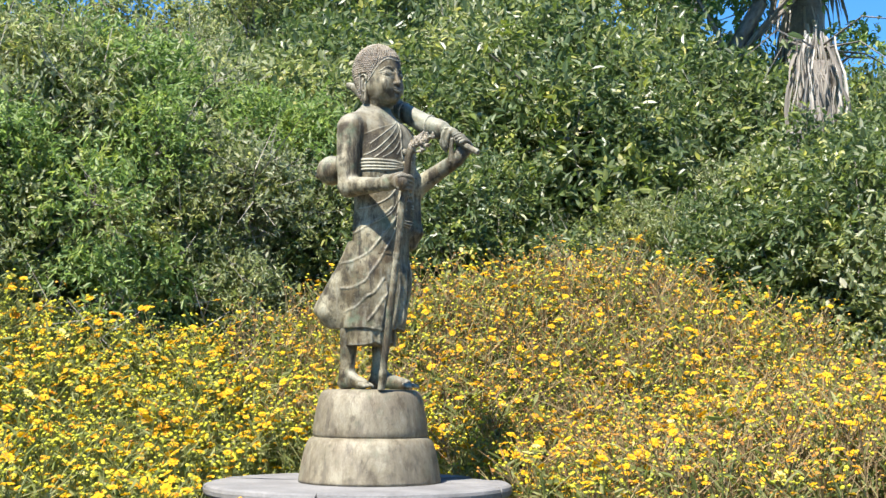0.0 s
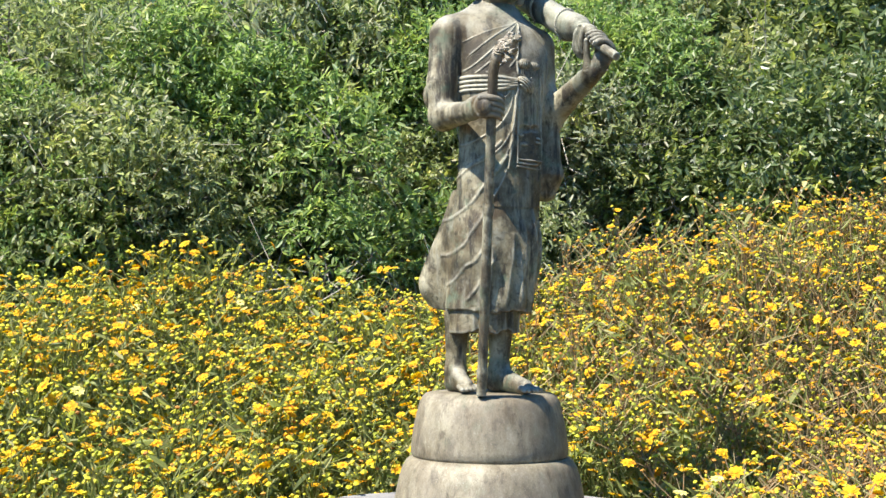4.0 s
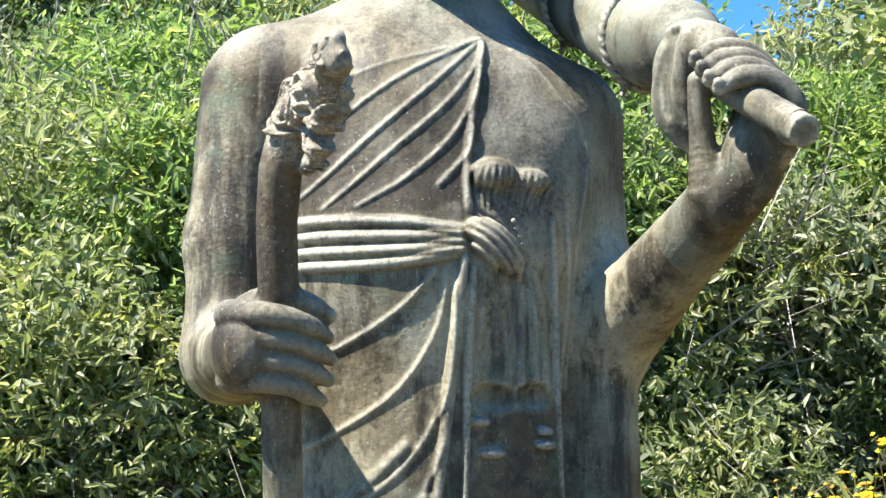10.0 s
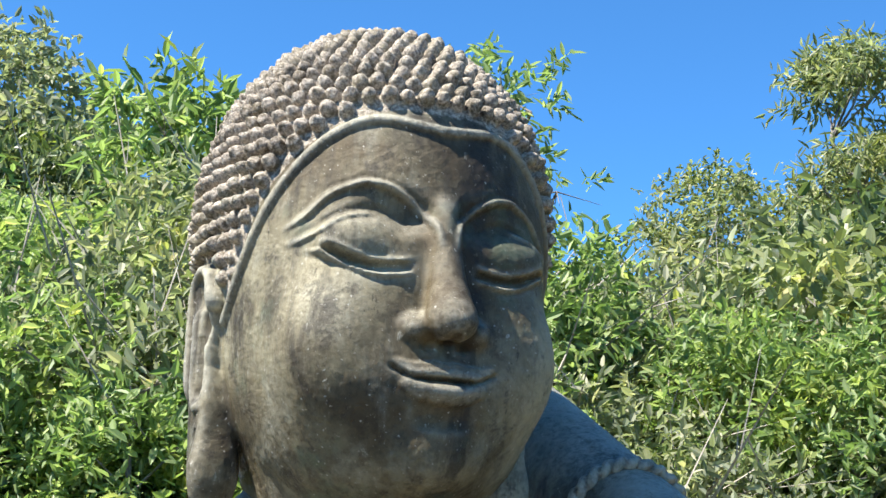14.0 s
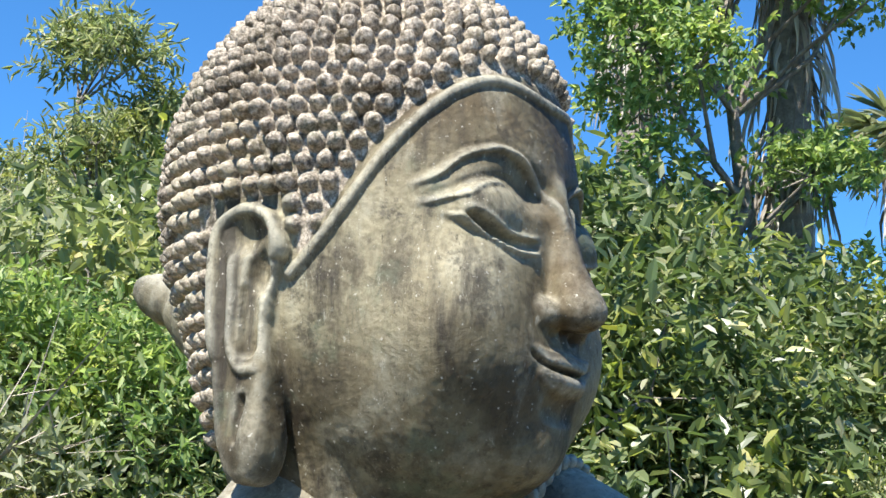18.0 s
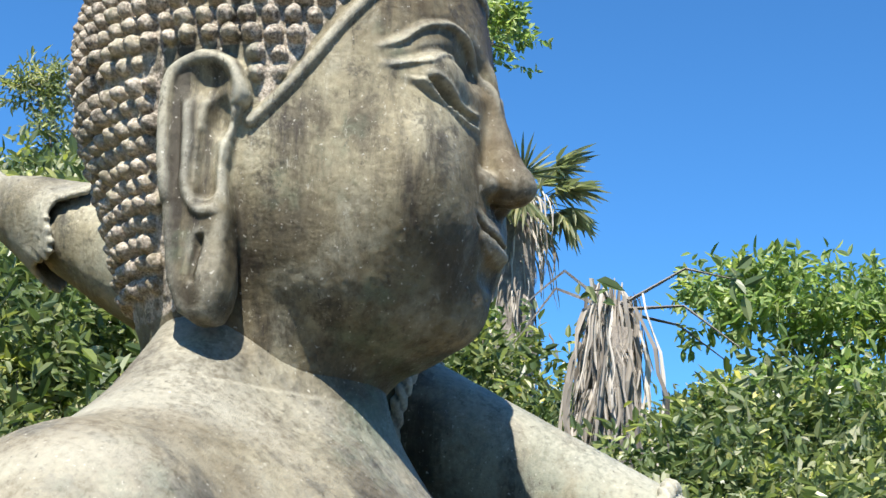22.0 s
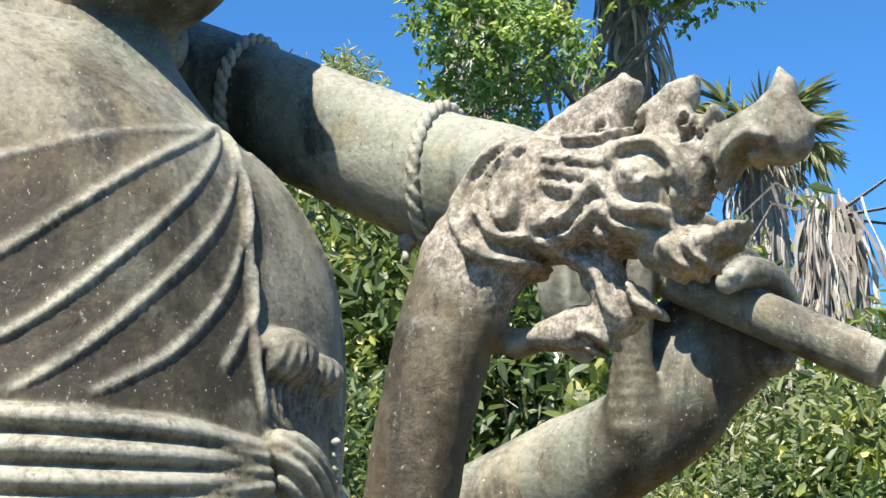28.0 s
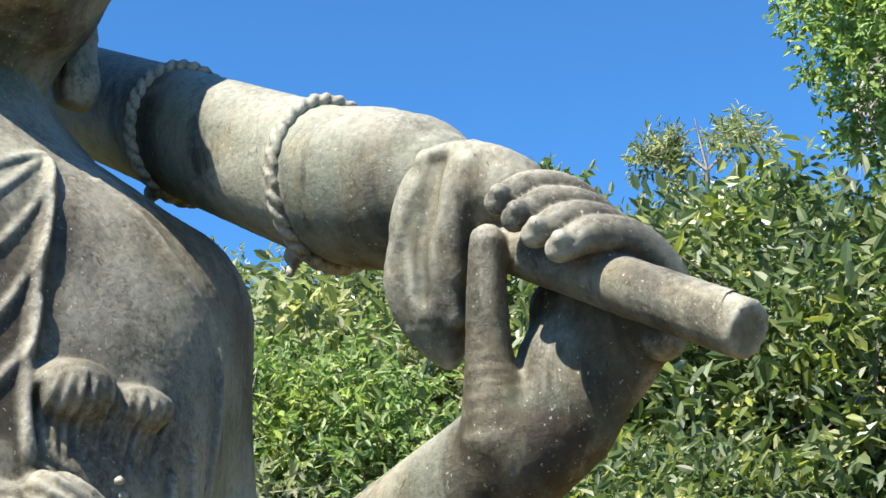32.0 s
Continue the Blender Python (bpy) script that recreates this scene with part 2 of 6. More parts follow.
PALM_DRY = make_leaf("dead_palm_frond", [(0.0, (0.13, 0.11, 0.09)), (0.5, (0.33, 0.295, 0.25)), (1.0, (0.52, 0.48, 0.42))], 0.8, 0.15)

# ---- mesh helpers ----


def mesh_of(name, verts, faces, mats, smooth=False, slots=None):
    me = bpy.data.meshes.new(name)
    me.from_pydata(verts.tolist() if isinstance(verts, np.ndarray) else verts, [], faces.tolist() if isinstance(faces, np.ndarray) else faces)
    for m in mats:
        me.materials.append(m)
    if slots is not None:
        me.polygons.foreach_set("material_index", np.asarray(slots, np.int32))
    if smooth:
        me.polygons.foreach_set("use_smooth", np.ones(len(me.polygons), bool))
    me.update()
    return me


def part(name, data, parent, label=""):
    ob = new(name, data)
    ob.parent = parent
    return tagged(ob, label)


class Clay:
    """A block of distances that forms are smoothly added to and cut from; skin() gives its surface."""

    def __init__(self, lo, hi, step):
        self.lo, self.h = np.array(lo, float), step
        self.n = np.ceil((np.array(hi) - self.lo) / step).astype(int) + 1
        self.d = np.full(self.n, 0.05, np.float32)
        self.ax = [self.lo[k] + step * np.arange(self.n[k]) for k in range(3)]

    def region(self, lo, hi, pad):
        a = np.clip(np.floor((np.array(lo) - pad - self.lo) / self.h).astype(int), 0, self.n)
        b = np.clip(np.ceil((np.array(hi) + pad - self.lo) / self.h).astype(int) + 1, 0, self.n)
        s = tuple(slice(i, j) for i, j in zip(a, b))
        return s, self.ax[0][s[0]][:, None, None], self.ax[1][s[1]][None, :, None], self.ax[2][s[2]][None, None, :]

    def blend(self, s, f, k, cut):
        d = self.d[s]
        if not d.size:
            return
        if cut:
            h = np.clip(0.5 - 0.5 * (d + f) / k, 0, 1)
            self.d[s] = d * (1 - h) - f * h + k * h * (1 - h)
        else:
            h = np.clip(0.5 + 0.5 * (d - f) / k, 0, 1)
            self.d[s] = d * (1 - h) + f * h - k * h * (1 - h)

    def limb(self, a, b, ra, rb, k=0.01, cut=False, flat=None):
        """A tapered round bar. flat: (axis, factor) squeezes it along an axis."""
        a, b = np.array(a, float), np.array(b, float)
        r = max(ra, rb) * (1 if flat is None else max(1, flat[1]))
        s, X, Y, Z = self.region(np.minimum(a, b) - r, np.maximum(a, b) + r, k + 3 * self.h)
        ba = b - a
        q = [X - a[0], Y - a[1], Z - a[2]]
        t = np.clip((q[0] * ba[0] + q[1] * ba[1] + q[2] * ba[2]) / max(ba @ ba, 1e-12), 0, 1)
        e = [q[i] - t * ba[i] for i in range(3)]
        if flat is not None:
            e[flat[0]] = e[flat[0]] / flat[1]
        self.blend(s, np.sqrt(e[0] ** 2 + e[1] ** 2 + e[2] ** 2) - (ra + (rb - ra) * t), k, cut)

    def chain(self, pts, k=0.006, cut=False):
        """Bars from point to point, joined without swelling: rows of x, y, z, radius."""
        pts = [(np.array(p[:3], float), p[3]) for p in pts]
        r = max(p[1] for p in pts)
        lo, hi = np.min([p[0] for p in pts], 0) - r, np.max([p[0] for p in pts], 0) + r
        s = self.region(lo, hi, k + 3 * self.h)[0]
        field = np.full(self.d[s].shape, 0.05, np.float32)
        base = [q.start for q in s]
        for (a, ra), (b, rb) in zip(pts[:-1], pts[1:]):
            w, X, Y, Z = self.region(np.minimum(a, b) - r, np.maximum(a, b) + r, k + 3 * self.h)
            w = tuple(slice(q.start - o, q.stop - o) for q, o in zip(w, base))
            if not field[w].size:
                continue
            ba = b - a
            q = [X - a[0], Y - a[1], Z - a[2]]
            t = np.clip((q[0] * ba[0] + q[1] * ba[1] + q[2] * ba[2]) / max(ba @ ba, 1e-12), 0, 1)
            e = sum((q[i] - t * ba[i]) ** 2 for i in range(3))
            field[w] = np.minimum(field[w], np.sqrt(e) - (ra + (rb - ra) * t))
        self.blend(s, field, k, cut)

    def crease(self, pts, h, w, axes=(0, 2), w2=None, sharp=1.6, bounds=(-9, 9), taper=0.2, rounded=False):
        """Raises (or cuts, h below zero) a line drawn on two axes, with flanks w and w2 wide."""
        u, v = axes
        third = 3 - u - v
        w2 = w if w2 is None else w2
        P = np.array([p[:2] for p in pts], float)
        wm = max(w, w2) + self.h
        sl = [None, None, None]
        for k, ax in ((0, u), (1, v)):
            a = np.clip(int((P[:, k].min() - wm - self.lo[ax]) / self.h), 0, self.n[ax])
            e = np.clip(int((P[:, k].max() + wm - self.lo[ax]) / self.h) + 2, 0, self.n[ax])
            sl[ax] = slice(a, e)
        a = int(np.clip((bounds[0] - self.lo[third]) / self.h, 0, self.n[third]))
        e = int(np.clip((bounds[1] - self.lo[third]) / self.h, 0, self.n[third]))
        sl[third] = slice(a, e)
        U, V = self.ax[u][sl[u]][:, None], self.ax[v][sl[v]][None, :]
        best = np.full((U.shape[0], V.shape[1]), 9.0)
        side, along = np.zeros_like(best), np.zeros_like(best)
        seg = np.hypot(*(P[1:] - P[:-1]).T)
        total, run = seg.sum(), 0.0
        for p, q, L in zip(P[:-1], P[1:], seg):
            d = (q - p) / max(L, 1e-9)
            t = np.clip((U - p[0]) * d[0] + (V - p[1]) * d[1], 0, L)
            eu, ev = U - p[0] - t * d[0], V - p[1] - t * d[1]
            r = np.hypot(eu, ev)
            near = r < best
            best = np.where(near, r, best)
            side = np.where(near, d[0] * ev - d[1] * eu, side)
            along = np.where(near, (run + t) / total, along)
            run += L
        x = np.clip(best / np.where(side > 0, w, w2), 0, 1)
        prof = (1 - x * x) if rounded else (1 - x) ** sharp
        if taper > 0:
            prof = prof * np.clip(np.minimum(along, 1 - along) / taper, 0, 1) ** 0.6
        lift = (h * prof).astype(np.float32)
        lift = np.expand_dims(lift if u < v else lift.T, third)
        self.d[tuple(sl)] -= lift

    def plate(self, poly, axis_at, half, k=0.003, soft=0.008, cut=False):
        """A thick plate with an outline of y, z rows, its middle at x = axis_at, its rims rounded by soft."""
        P = np.array(poly, float)
        s, X, Y, Z = self.region((axis_at - half, P[:, 0].min(), P[:, 1].min()), (axis_at + half, P[:, 0].max(), P[:, 1].max()), k + soft + 3 * self.h)
        Y, Z = Y[0], Z[0]
        d2 = np.full((Y.shape[0], Z.shape[1]), 9.0)
        inside = np.zeros(d2.shape, bool)
        for p, q in zip(P, np.roll(P, -1, 0)):
            e = q - p
            t = np.clip(((Y - p[0]) * e[0] + (Z - p[1]) * e[1]) / (e @ e), 0, 1)
            d2 = np.minimum(d2, (Y - p[0] - t * e[0]) ** 2 + (Z - p[1] - t * e[1]) ** 2)
            hit = ((p[1] > Z) != (q[1] > Z)) & (Y < (q[0] - p[0]) * (Z - p[1]) / (q[1] - p[1] + 1e-12) + p[0])
            inside ^= hit
        f = (np.sqrt(d2) * np.where(inside, -1, 1))[None]
        g = np.abs(X - axis_at) - half
        h = np.clip(0.5 + 0.5 * (f - g) / soft, 0, 1)
        self.blend(s, (g * (1 - h) + f * h + soft * h * (1 - h)).astype(np.float32), k, cut)

    def egg(self, c, r, k=0.01, cut=False, turn=None, power=2.0):
        """An ellipsoid; power above 2 makes it boxier; turn: a rotation matrix."""
        c, r = np.array(c, float), np.array(r, float)
        w = np.full(3, r.max()) if turn is not None else r
        s, X, Y, Z = self.region(c - w, c + w, k + 3 * self.h)
        q = [X - c[0], Y - c[1], Z - c[2]]
        if turn is not None:
            q = [sum(turn[j][i] * q[j] for j in range(3)) for i in range(3)]
        k0 = sum(np.abs(q[i] / r[i]) ** power for i in range(3)) ** (1 / power)
        k1 = np.sqrt(sum((q[i] / r[i] ** 2) ** 2 for i in range(3))) + 1e-9
        f = k0 * (k0 - 1) / k1 if power == 2 else (k0 - 1) * r.min()
        self.blend(s, f, k, cut)

    def cast(self, start, way):
        """The surface point met on leaving the form from a point inside it."""
        p, way = np.array(start, float), np.array(way, float) / np.linalg.norm(way)
        for _ in range(400):
            if self.d[tuple(np.clip(np.round((p - self.lo) / self.h).astype(int), 0, self.n - 1))] > 0:
                break
            p = p + way * self.h * 0.7
        return p

    def front(self, x, z, out=0.0):
        """The y of the surface met from the front at x, z."""
        u = float(np.clip((x - self.lo[0]) / self.h, 0, self.n[0] - 1.001))
        w = float(np.clip((z - self.lo[2]) / self.h, 0, self.n[2] - 1.001))
        i, k = int(u), int(w)
        u, w = u - i, w - k
        col = (self.d[i, :, k] * (1 - u) + self.d[i + 1, :, k] * u) * (1 - w) + (self.d[i, :, k + 1] * (1 - u) + self.d[i + 1, :, k + 1] * u) * w
        j = int(np.argmax(col < 0)) if (col < 0).any() else int(np.argmin(col))
        if j > 0 and col[j] < 0:
            t = col[j - 1] / (col[j - 1] - col[j])
            return self.ax[1][j - 1] + t * self.h - out
        return self.ax[1][j] - out

    def ridge(self, xz, r, k, out=0.0, cut=False):
        """A raised or cut line that follows the front surface: rows of x, z, optionally a radius factor."""
        rows = []
        for p, q in zip(xz[:-1], xz[1:]):
            m = max(2, int(math.hypot(p[0] - q[0], p[1] - q[1]) / 0.012))
            for i in range(m):
                t = i / m
                rows.append((p[0] + t * (q[0] - p[0]), p[1] + t * (q[1] - p[1])))
        rows.append(xz[-1][:2])
        ys = np.array([self.front(x, z, out) for x, z in rows])
        if len(ys) > 4:
            ys = np.convolve(np.r_[ys[0], ys[0], ys, ys[-1], ys[-1]], np.ones(5) / 5, "valid")
        n = len(rows)
        self.chain([(x, y, z, r * (0.55 + 0.45 * math.sin(math.pi * min(1, (i + 1) / n * 1.15) ** 0.8))) for i, ((x, z), y) in enumerate(zip(rows, ys))], k, cut)

    def skin(self):
        d = self.d
        inside = d < 0
        c = [inside[i : d.shape[0] - 1 + i, j : d.shape[1] - 1 + j, k : d.shape[2] - 1 + k] for i in (0, 1) for j in (0, 1) for k in (0, 1)]
        total = sum(x.astype(np.int8) for x in c)
        cells = np.argwhere((total > 0) & (total < 8))
        at = -np.ones(np.array(d.shape) - 1, np.int64)
        at[tuple(cells.T)] = np.arange(len(cells))
        corner = np.array([(i, j, k) for i in (0, 1) for j in (0, 1) for k in (0, 1)])
        val = np.stack([d[tuple((cells + o).T)] for o in corner], 1)
        pos, cnt = np.zeros((len(cells), 3)), np.zeros(len(cells))
        for a in range(8):
            for b in range(a + 1, 8):
                if np.abs(corner[a] - corner[b]).sum() == 1:
                    cross = (val[:, a] < 0) != (val[:, b] < 0)
                    t = np.where(cross, val[:, a] / np.where(cross, val[:, a] - val[:, b], 1), 0)
                    pos += np.where(cross[:, None], corner[a] + t[:, None] * (corner[b] - corner[a]), 0)
                    cnt += cross
        verts = self.lo + (cells + pos / cnt[:, None]) * self.h
        quads = []
        for ax in range(3):
            u, v = (ax + 1) % 3, (ax + 2) % 3
            lo = [slice(None)] * 3
            hi = [slice(None)] * 3
            lo[ax], hi[ax] = slice(0, -1), slice(1, None)
            e = np.argwhere(inside[tuple(lo)] != inside[tuple(hi)])
            ok = (e[:, u] > 0) & (e[:, v] > 0) & (e[:, u] < d.shape[u] - 1) & (e[:, v] < d.shape[v] - 1)
            e = e[ok]
            du, dv = np.eye(3, dtype=int)[u], np.eye(3, dtype=int)[v]
            q = np.stack([at[tuple((e - o).T)] for o in (du + dv, dv, 0 * du, du)], 1)
            flip = ~inside[tuple(e.T)]
            q[flip] = q[flip][:, ::-1]
            quads.append(q[(q >= 0).all(1)])
        # how sharply each spot bulges: drives edge wear and the light painted there
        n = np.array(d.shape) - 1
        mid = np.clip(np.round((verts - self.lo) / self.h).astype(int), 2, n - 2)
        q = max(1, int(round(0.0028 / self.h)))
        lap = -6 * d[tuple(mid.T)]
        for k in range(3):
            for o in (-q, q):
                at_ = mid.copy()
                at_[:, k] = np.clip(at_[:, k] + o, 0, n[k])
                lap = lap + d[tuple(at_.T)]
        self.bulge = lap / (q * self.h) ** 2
        return verts, np.concatenate(quads), self.bulge


def joined(pieces):
    vs, fs, n = [], [], 0
    for v, f, *_ in pieces:
        vs.append(v)
        fs.append(f + n)
        n += len(v)
    return np.concatenate(vs), np.concatenate(fs)

# ---- the statue: one cast figure ----
FX = 0.05  # the middle line of head and chest


def both(x):
    return (x, 2 * FX - x)


def sculpt_head():
    c = Clay((-0.075, -0.04, 2.09), (0.175, 0.245, 2.415), 0.00108)
    c.egg((FX, 0.112, 2.281), (0.097, 0.111, 0.115), 0.01)
    c.egg((FX, 0.092, 2.227), (0.0885, 0.0945, 0.111), 0.012, power=2.35)
    c.egg((FX, 0.06, 2.165), (0.06, 0.062, 0.048), 0.03)
    c.limb((FX, 0.115, 2.2), (FX, 0.105, 2.06), 0.06, 0.052, 0.02)
    c.limb((FX, 0.127, 2.238), (FX, 0.112, 2.13), 0.081, 0.058, 0.02)
    c.egg((FX, 0.0125, 2.1455), (0.02, 0.0145, 0.0145), 0.014)
    c.egg((FX, 0.0085, 2.182), (0.031, 0.013, 0.02), 0.014)
    # nose in one sweep from the brow
    c.chain([(FX, 0.0045, 2.268, 0.0095), (FX, -0.0014, 2.248, 0.0086), (FX, -0.007, 2.229, 0.0098), (FX, -0.012, 2.2135, 0.0128)], 0.005)
    c.egg((FX, -0.0172, 2.2092), (0.0112, 0.0112, 0.0088), 0.006)
    for s in (-1, 1):
        c.egg((FX + s * 0.043, 0.024, 2.197), (0.028, 0.022, 0.03), 0.025)
        c.egg((FX + s * 0.0385, -0.0015, 2.2665), (0.029, 0.0088, 0.0105), 0.009, cut=True)
        c.egg((FX + s * 0.037, 0.0158, 2.2498), (0.0265, 0.0152, 0.0165), 0.0026)
        c.egg((FX + s * 0.0158, -0.0022, 2.2062), (0.0084, 0.0102, 0.0072), 0.005)

    edge = [(0.0165, 2.2418), (0.026, 2.2404), (0.0375, 2.2402), (0.049, 2.243), (0.0565, 2.246), (0.0635, 2.2485)]
    slit = [(0.0175, 2.2385), (0.026, 2.2372), (0.037, 2.2368), (0.047, 2.239), (0.0555, 2.243), (0.0615, 2.2462)]
    rim = [(0.0165, 2.2355), (0.026, 2.2338), (0.036, 2.2332), (0.0455, 2.2358), (0.056, 2.241), (0.067, 2.2465)]
    brow = [(0.0042, 2.248), (0.0068, 2.2606), (0.0165, 2.2716), (0.028, 2.2792), (0.0385, 2.2818), (0.046, 2.2806), (0.0584, 2.2745), (0.0674, 2.2642), (0.0765, 2.2565)]
    fold = [(0.0175, 2.2535), (0.0245, 2.2618), (0.0375, 2.2655), (0.053, 2.2618), (0.0628, 2.2546), (0.0745, 2.2482)]
    near = (-1, 0.1)
    for s in (-1, 1):
        for rows, dz, h, w, w2, sharp in (
            (brow, 0.0, 0.0022, 0.0022, 0.0026, 0.8), (brow[1:], 0.0028, -0.0005, 0.002, 0.002, 1.0), (brow[2:-1], -0.004, -0.0008, 0.005, 0.005, 1.0),
            (fold[2:], 0.0, 0.0018, 0.002, 0.0022, 0.8), (fold, 0.003, -0.0008, 0.0026, 0.0026, 1.0), (rim, -0.0004, 0.0021, 0.0018, 0.0018, 0.9), (rim[1:], -0.0032, -0.0006, 0.0024, 0.0024, 1.0),
            (edge, 0.0008, 0.0012, 0.0017, 0.0017, 0.9), (slit, 0.0, -0.0034, 0.0031, 0.0031, 0.5),
        ):
            line = [(FX + s * x, z + dz) for x, z in smooth_line(rows, 5)]
            c.crease(line, h, w, w2=w2, sharp=sharp, bounds=near, taper=0.12)
        c.chain([(FX + s * 0.0235, 0.002, 2.2125, 0.0009), (FX + s * 0.0262, 0.0008, 2.205, 0.0011), (FX + s * 0.0242, 0.0, 2.1985, 0.0009)], 0.0015, True)
        c.egg((FX + s * 0.0095, -0.0105, 2.1975), (0.0048, 0.0075, 0.0032), 0.0012, cut=True)
    # lips, modelled as two soft swellings with crisp rims
    upper = [(-0.0265, 2.1862), (-0.019, 2.1842), (-0.011, 2.1842), (-0.005, 2.1852), (0.0, 2.1842), (0.005, 2.1852), (0.011, 2.1842), (0.019, 2.1842), (0.0265, 2.1862)]
    lower = [(-0.0225, 2.1808), (-0.014, 2.1766), (-0.006, 2.1752), (0.0, 2.175), (0.006, 2.1752), (0.014, 2.1766), (0.0225, 2.1808)]
    parting = [(-0.0295, 2.1868), (-0.019, 2.1818), (-0.009, 2.1804), (0.0, 2.1806), (0.009, 2.1804), (0.019, 2.1818), (0.0295, 2.1868)]
    for rows, h, w, rounded in ((upper, 0.0034, 0.0044, True), (lower, 0.0054, 0.0056, True), (parting, -0.0044, 0.002, False)):
        c.crease([(FX + x, z) for x, z in smooth_line(rows, 5)], h * (0.8 if h > 0 else 1), w, bounds=near, sharp=1.0, taper=0.25 if h > 0 else 0.12, rounded=rounded)
    c.crease([(FX + x * 1.04, z + 0.0042) for x, z in smooth_line(upper, 5)], 0.0017, 0.0016, bounds=near, sharp=1.0)
    c.crease([(FX + x, z - 0.0054) for x, z in smooth_line(lower, 5)], 0.0012, 0.0016, bounds=near, sharp=1.0)
    c.crease([(FX, 2.2), (FX, 2.1935)], -0.0016, 0.0045, bounds=near, sharp=1.0, taper=0)
    c.crease([(FX + x, z) for x, z in ((-0.016, 2.164), (-0.008, 2.1628), (0.0, 2.1622), (0.008, 2.1628), (0.016, 2.164))], -0.0022, 0.007, bounds=near, rounded=True)
    # creases below the chin
    for z, y in ((2.1325, 0.0175), (2.124, 0.028)):
        c.chain([(FX + s * 0.034 * t, y + 0.014 * t * t, z + 0.003 * t * t, 0.0012) for s in (-1, 1) for t in ((1, 0.5, 0) if s < 0 else (0.5, 1))], 0.002, True)
    # hairline band
    bands = []
    for s in (-1, 1):
        line = [(0.0, 0.0055, 2.3145), (0.016, 0.0055, 2.3175), (0.034, 0.0115, 2.3205), (0.05, 0.0225, 2.3125), (0.063, 0.036, 2.2955), (0.075, 0.051, 2.272), (0.084, 0.066, 2.245), (0.0885, 0.079, 2.2265), (0.0895, 0.0895, 2.2165)]
        core = np.array((FX, 0.105, 2.262))
        rows = []
        for x, y, z in smooth_line(line, 4):
            way = np.array((FX + s * x, y, z)) - core
            p = c.cast(core, way)
            rows.append((p, way / np.linalg.norm(way)))
        bands.append(rows)
        # long ears
        out = [(0.134, 2.228), (0.131, 2.243), (0.115, 2.251), (0.097, 2.244), (0.0895, 2.227), (0.0955, 2.214), (0.098, 2.193), (0.0945, 2.172), (0.094, 2.158), (0.0955, 2.134), (0.099, 2.1225), (0.107, 2.1195), (0.1145, 2.124), (0.1215, 2.139), (0.1275, 2.171), (0.1315, 2.199)]
        c.plate(out, FX + s * 0.0865, 0.011, 0.003, 0.006)
        face = (FX + s * 0.09, FX + s * 0.13) if s > 0 else (FX - 0.13, FX - 0.09)
        helix = smooth_line([(0.0925, 2.222), (0.0935, 2.234), (0.102, 2.245), (0.115, 2.2475), (0.1275, 2.241), (0.1305, 2.226), (0.1285, 2.2), (0.125, 2.176)], 5)
        c.crease(helix, 0.0034, 0.0046, (1, 2), bounds=face, rounded=True, taper=0.08)
        c.egg((FX + s * 0.1035, 0.1095, 2.2335), (0.0115, 0.0125, 0.0095), 0.004, cut=True)
        c.egg((FX + s * 0.1, 0.1035, 2.217), (0.0115, 0.0068, 0.0135), 0.003, cut=True)
        c.limb((FX + s * 0.0985, 0.1065, 2.208), (FX + s * 0.0975, 0.105, 2.181), 0.0056, 0.0052, 0.0015, True)
        c.crease(smooth_line([(0.119, 2.226), (0.1165, 2.205), (0.1155, 2.185), (0.1085, 2.1715), (0.097, 2.1715)], 5), 0.0026, 0.0034, (1, 2), bounds=face, rounded=True, taper=0.1)
        c.crease(smooth_line([(0.123, 2.226), (0.1215, 2.205), (0.1195, 2.185)], 5), -0.0016, 0.0026, (1, 2), bounds=face)
        c.crease([(0.1055, 2.16), (0.1068, 2.136)], -0.0046, 0.0028, (1, 2), bounds=face, sharp=0.9, taper=0.1)
        c.egg((FX + s * 0.087, 0.1, 2.137), (0.0135, 0.0085, 0.018), 0.006)
    for rows in bands:
        p = np.array([q for q, _ in rows])
        w = np.array([q for _, q in rows])
        for _ in range(3):
            p[1:-1] = (p[:-2] + 2 * p[1:-1] + p[2:]) / 4
        c.chain([(*q, 0.0031) for q in p - w * 0.0003], 0.0009)
    # rows of small hair knobs over the skull and down the nape
    mid = np.array((FX, 0.112, 2.281))
    R = np.array((0.097, 0.111, 0.115)) + 0.0006
    rng = random.Random(5)

    def knob(p, n):
        j = rng.uniform(0.86, 1.12)
        q = p + np.array([rng.uniform(-0.0008, 0.0008) for _ in range(3)])
        c.limb(q, q + n * 0.0024 * j, 0.00465 * j, 0.00425 * j, 0.0003)
        c.limb(q + n * 0.004 * j, q + n * 0.0062 * j, 0.0026 * j, 0.0014 * j, 0.0012)

    elev, row = -20.0, 0
    while elev < 89:
        rad = math.cos(radians(elev))
        cnt = max(1, round(2 * math.pi * rad * 0.108 / 0.0104))
        for i in range(cnt):
            a = 2 * math.pi * (i + 0.5 * (row % 2)) / cnt
            p = mid + R * (rad * math.sin(a), -rad * math.cos(a), math.sin(radians(elev)))
            side, ahead = abs(p[0] - FX), p[1]
            if ahead < 0.098:
                zmin = np.interp(ahead, [0.0, 0.012, 0.0225, 0.036, 0.051, 0.065, 0.08, 0.098], [2.3225, 2.3265, 2.319, 2.302, 2.279, 2.254, 2.231, 2.214])
